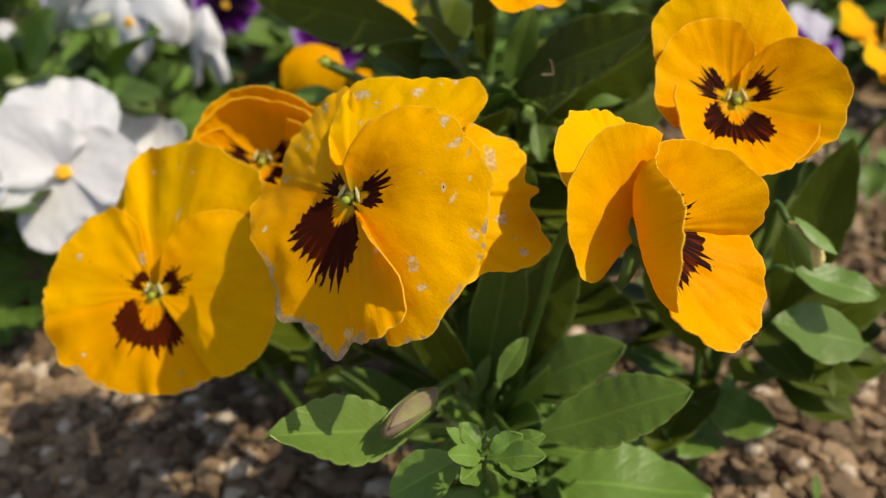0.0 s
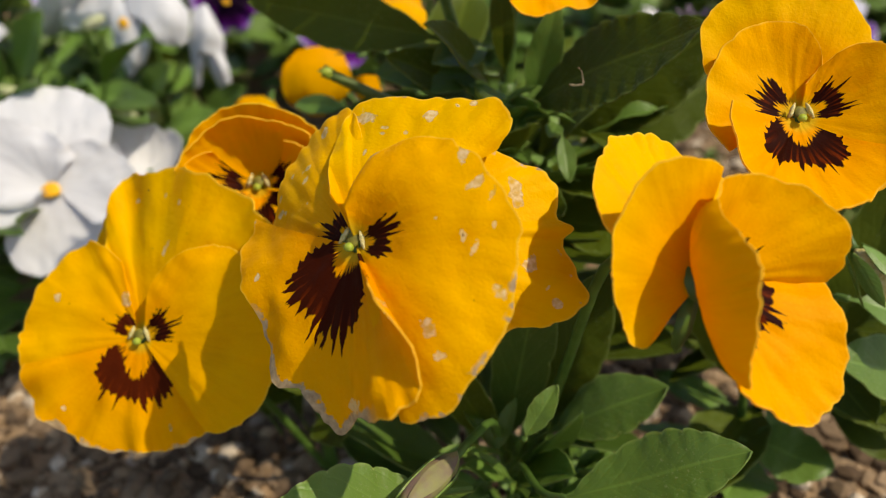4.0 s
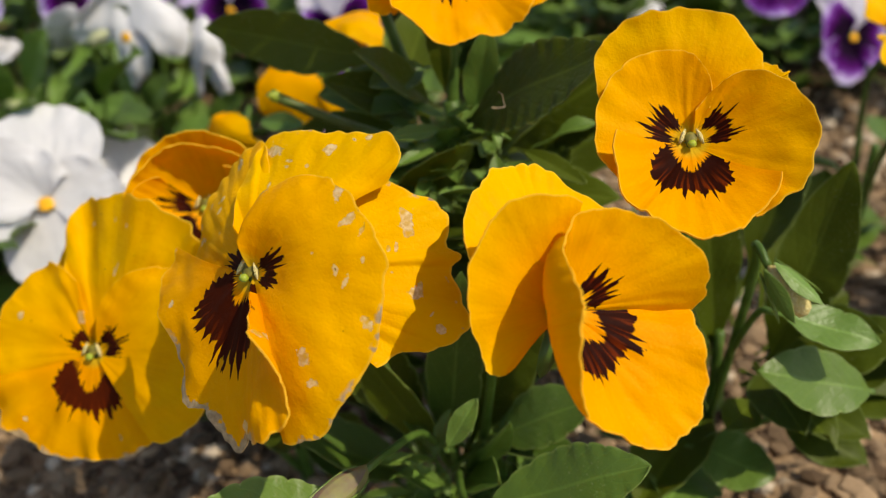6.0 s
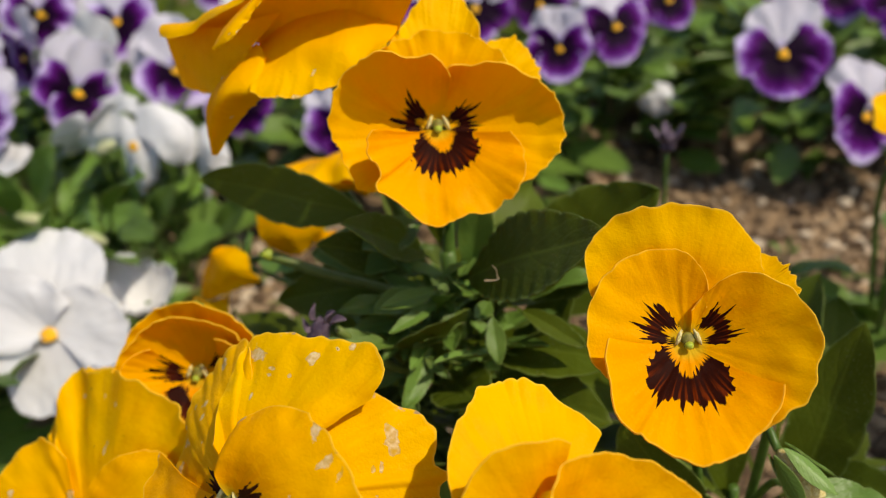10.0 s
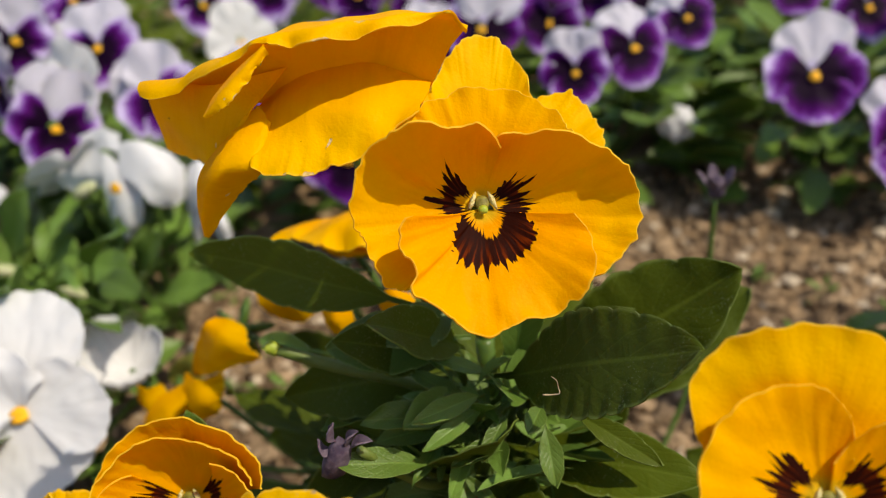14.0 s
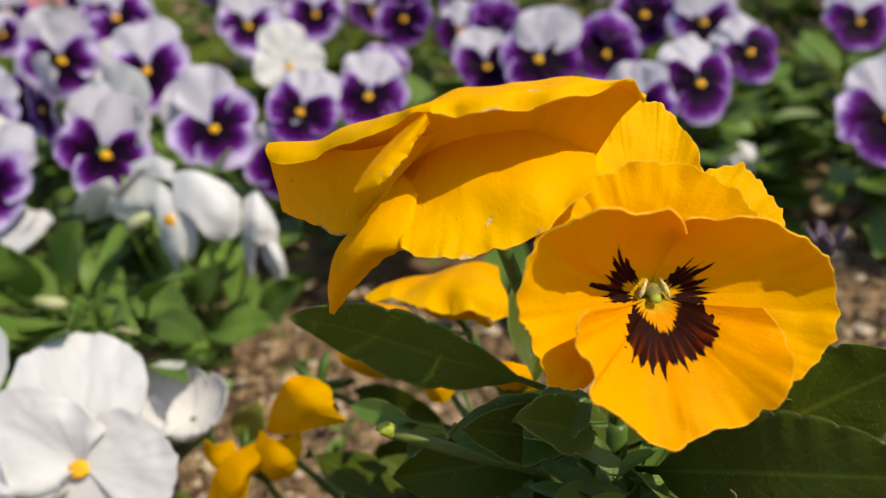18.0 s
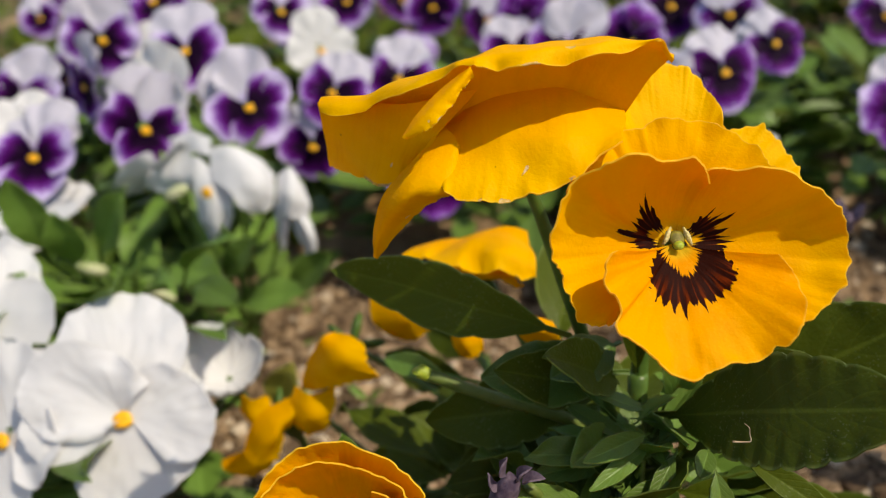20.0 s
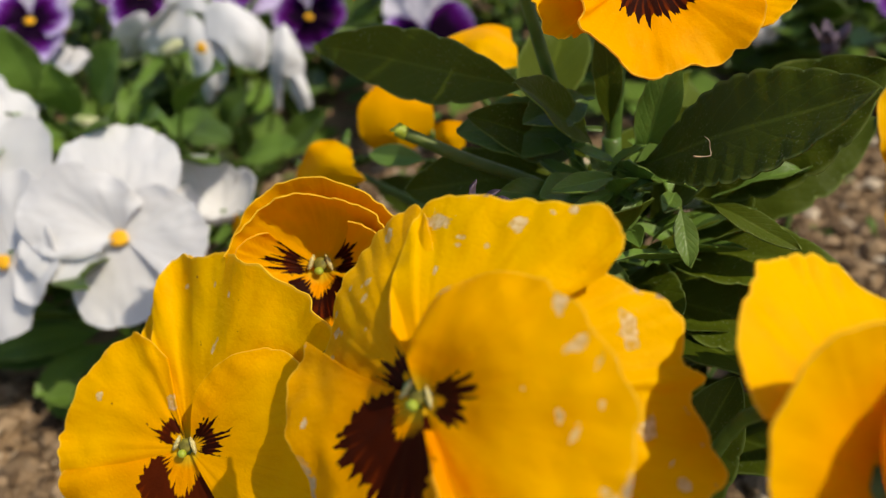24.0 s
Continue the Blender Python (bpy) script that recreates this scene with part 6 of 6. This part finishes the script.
# ---- the bed of purple and white pansies behind ----
def purple_bed():
    rnd = random.Random(91)
    # eye of the bloom x, y, z; the way it faces x, z; kind; roll
    seen = [(-0.236, 0.604, 0.155, 0.05, 0.50, "edged", -4), (-0.183, 0.557, 0.130, 0.15, 0.45, "edged", -24), (-0.135, 0.578, 0.130, 0.10, 0.45, "purple", 26),
            (-0.097, 0.601, 0.130, 0.10, 0.50, "purple", 12), (-0.150, 0.566, 0.100, 0.15, 0.10, "purple", 0), (-0.235, 0.525, 0.130, 0.95, 0.00, "edged", 25),
            (-0.356, 0.600, 0.130, 0.00, 0.50, "edged", 0), (-0.301, 0.587, 0.140, -0.70, 0.10, "edged", -10), (-0.300, 0.512, 0.120, 0.05, 0.50, "edged", 0),
            (0.011, 0.661, 0.130, 0.05, 0.50, "purple", 16), (0.108, 0.616, 0.120, 0.30, 0.45, "purple", 0), (0.154, 0.678, 0.120, 0.05, 0.50, "purple", -28),
            (0.101, 0.794, 0.125, 0.00, 0.50, "dark", 0), (0.215, 0.594, 0.0985, -0.05, 0.50, "purple", 4), (0.068, 0.590, 0.115, 0.00, 0.40, "purple", 0),
            (-0.026, 0.688, 0.120, 0.20, 0.40, "purple", 0), (-0.049, 0.870, 0.130, 0.00, 0.50, "dark", 10), (-0.099, 0.822, 0.130, -0.10, 0.50, "dark", 0),
            (-0.437, 0.957, 0.130, 0.10, 0.50, "edged", 0), (-0.213, 0.779, 0.130, 0.30, 0.30, "purple", 0), (0.249, 0.740, 0.120, 0.00, 0.50, "purple", 0),
            (0.266, 0.575, 0.058, 0.45, 0.20, "purple", 20), (-0.072, 0.540, 0.090, 0.10, 0.25, "purple", -10), (-0.353, 0.660, 0.125, -0.10, 0.50, "edged", 8),
            (-0.372, 0.731, 0.120, 0.00, 0.50, "edged", 0), (-0.280, 0.660, 0.135, 0.20, 0.50, "white", 0), (-0.335, 0.560, 0.118, 0.20, 0.70, "white", 30),
            (-0.380, 0.600, 0.118, 0.10, 0.50, "white", 0), (-0.170, 0.690, 0.130, 0.60, 0.30, "white", 0), (0.270, 0.660, 0.120, 0.10, 0.50, "purple", 0),
            (0.300, 0.620, 0.120, -0.10, 0.50, "dark", 0), (-0.020, 0.760, 0.120, 0.20, 0.30, "dark", 20), (0.060, 0.700, 0.120, 0.10, 0.40, "dark", 10),
            (-0.683, 1.260, 0.110, 0.00, 0.60, "pink", 0), (-0.655, 1.290, 0.115, 0.20, 0.60, "pink", 0), (-0.720, 1.300, 0.110, -0.20, 0.60, "pink", 0),
            (-0.305, 0.630, 0.160, 0.50, 0.20, "edged", 10),
            (-0.238, 0.553, 0.142, -0.30, 0.30, "white", 20),
            (-0.324, 0.760, 0.161, 0.10, 0.50, "purple", 0),
            (-0.217, 0.760, 0.147, 0.50, 0.35, "edged", 15),
            (-0.175, 0.820, 0.140, 0.00, 0.50, "edged", 0),
            (0.141, 0.760, 0.123, -0.10, 0.50, "edged", 0),
            (-0.019, 0.760, 0.121, 0.00, 0.45, "dark", 0)]
    for i in range(120):
        seen.append((rnd.uniform(-1.0, 0.65), rnd.uniform(0.74, 1.5), rnd.uniform(0.10, 0.14), rnd.uniform(-0.45, 0.45), rnd.uniform(0.2, 0.8), rnd.choice(["purple", "purple", "edged", "dark", "dark"]), rnd.uniform(-25, 25)))
    feet = [(x + rnd.uniform(-0.03, 0.03), y + rnd.uniform(-0.02, 0.02)) for y in (0.64, 0.79, 0.95, 1.15, 1.38) for x in (-0.94, -0.74, -0.55, -0.36, -0.20, -0.04, 0.11, 0.26, 0.42, 0.58)]
    feet = [(x, y + 0.065 if x > 0.03 and y < 0.72 else y) for x, y in feet]
    beds = {}
    for row in seen:
        k = min(range(len(feet)), key=lambda i: (feet[i][0] - row[0]) ** 2 + (feet[i][1] - row[1]) ** 2)
        beds.setdefault(k, []).append(row)
    for k, (x, y) in enumerate(feet):
        b = (x, y, 0.0)
        pl = plant_at(b, "purple and white pansy in full bloom")
        for (cx, cy, cz, nx, nz, kind, roll) in beds.get(k, []):
            pale_bloom(pl, b, (cx, cy, cz), (nx, -0.8, nz + rnd.uniform(-0.1, 0.1)), 34 if cx > 0.2 and cy < 0.6 else rnd.uniform(24, 31), rnd, kind, roll + rnd.uniform(-5, 5))
        n = 62 if y < 0.85 else 40
        # Nearer rows take paler greens; sun on the bed's front is coloured in.
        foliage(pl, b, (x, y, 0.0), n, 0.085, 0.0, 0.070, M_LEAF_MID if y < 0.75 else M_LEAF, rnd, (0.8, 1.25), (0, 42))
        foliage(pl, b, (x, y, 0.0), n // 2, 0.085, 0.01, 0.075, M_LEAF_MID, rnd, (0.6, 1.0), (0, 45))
        # Palest leaves on top of the front rows, sunlight again by colour.
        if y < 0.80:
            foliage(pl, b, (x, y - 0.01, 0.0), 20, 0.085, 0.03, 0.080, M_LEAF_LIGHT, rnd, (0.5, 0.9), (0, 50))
        stem("main_stem", pl, b, [(x, y, -0.01), (x, y, 0.03), (x + 0.002, y, 0.06)], 0.003, 0.002)
        if 0.03 < x < 0.2 and y < 0.75:
            w = blossom(pl, b, (0.142, 0.632, 0.064), (0.3, -0.8, -0.2), 0, "small limp white bloom", deep=0.006)
            loft(w, [[(-12, 2, 6), (-2, 0, 9), (8, 2, 4)], [(-16, -2, -2), (-3, -6, -2), (12, -3, -4)], [(-10, -2, -12), (0, -5, -15), (16, -2, -9)]], M_WHITE, 2.5, 1.5)


def stones():
    rnd = random.Random(101)
    first = None
    spots = [(0.105, 0.205), (0.118, 0.198), (0.092, 0.196), (0.082, 0.188), (0.128, 0.190), (0.075, 0.200), (-0.10, 0.165), (-0.12, 0.175), (-0.125, 0.19), (-0.09, 0.19), (0.14, 0.36), (0.165, 0.40), (0.125, 0.43), (0.19, 0.44), (-0.07, 0.37), (-0.10, 0.40), (0.15, 0.22), (0.16, 0.25), (0.09, 0.40), (0.21, 0.50), (-0.06, 0.41), (0.055, 0.178), (0.135, 0.21), (-0.14, 0.21), (0.098, 0.186), (0.110, 0.182), (0.120, 0.176), (0.105, 0.174), (0.132, 0.183), (0.088, 0.180), (-0.085, 0.158), (-0.070, 0.152), (-0.11, 0.155), (-0.05, 0.16)]
    for x, y in spots:
        s = rnd.uniform(0.003, 0.0065)
        if first is None or rnd.random() < 0.25:
            bm = bmesh.new()
            bmesh.ops.create_icosphere(bm, subdivisions=3, radius=1.0)
            o = Vector((rnd.uniform(0, 50), 0, 0))
            for v in bm.verts:
                v.co *= 1 + 0.38 * noise.noise(v.co * 1.3 + o) + 0.16 * noise.noise(v.co * 4 + o)
                v.co.z *= 0.68
            me = bpy.data.meshes.new("clod")
            bm.to_mesh(me)
            bm.free()
            me.materials.append(M_STONE)
            first = me
        ob = new("clod", first)
        ob.matrix_basis = pose(x, y, ground_height(x, y) + 0.3 * s, 0, 0, rnd.uniform(0, 360)) @ Matrix.Diagonal((s * rnd.uniform(0.9, 1.5), s, s, 1))
        tagged(ob, "dry pale brown clod lying on the soil", "clod", "clods on the soil")


front_plant()
left_plant()
right_plant()
middle_plant()
drooping_blooms()
far_right_plant()
white_front_plant()
white_back_plant()
purple_bed()
stones()


def seedlings():
    """Tiny weeds in the bare soil."""
    rnd = random.Random(111)
    for x, y in ((0.118, 0.405), (0.135, 0.425), (0.10, 0.36), (0.155, 0.37), (0.17, 0.46), (-0.035, 0.175), (-0.052, 0.185), (-0.005, 0.172), (0.085, 0.44), (0.135, 0.205), (0.122, 0.186), (-0.10, 0.43), (0.19, 0.42), (-0.145, 0.50), (-0.118, 0.47), (-0.160, 0.535), (-0.100, 0.53), (-0.135, 0.44), (0.20, 0.50), (0.165, 0.52), (0.145, 0.47), (0.225, 0.47)):
        base = (x, y, ground_height(x, y))
        ob = plant_at(base, "tiny green weed seedling rooted in bare soil", "weed", "weed seedlings", "seedling")
        tuft(ob, base, (x, y, base[2] + 0.004), 6, rnd, (0.007, 0.013), None, 0.001)
        stem("stalk", ob, base, [(x, y, base[2] - 0.003), (x + 0.0003, y, base[2] + 0.003), (x, y, base[2] + 0.006)], 0.0007, 0.0005)


seedlings()


def dry_scrap():
    """A curled dry fibre that lies on the broad leaf."""
    v, f = tube(np.array([(-0.0035, 0, 0.0004), (0, 0.0004, 0), (0.0034, 0, 0.0006), (0.0030, 0.001, 0.003), (0.0026, 0.0012, 0.0055), (0.0004, 0.0012, 0.0074)]), 0.00036, 0.00012, 6, 18)
    ob = new("dry_fibre", mesh_of("dry_fibre", v, f, M_DRY))
    ob.location = (0.0302, 0.2275, 0.1585)
    ob.scale = (0.50, 0.50, 0.60)
    tagged(ob, "curled pale dry fibre lying on a leaf", "plant scrap")


dry_scrap()
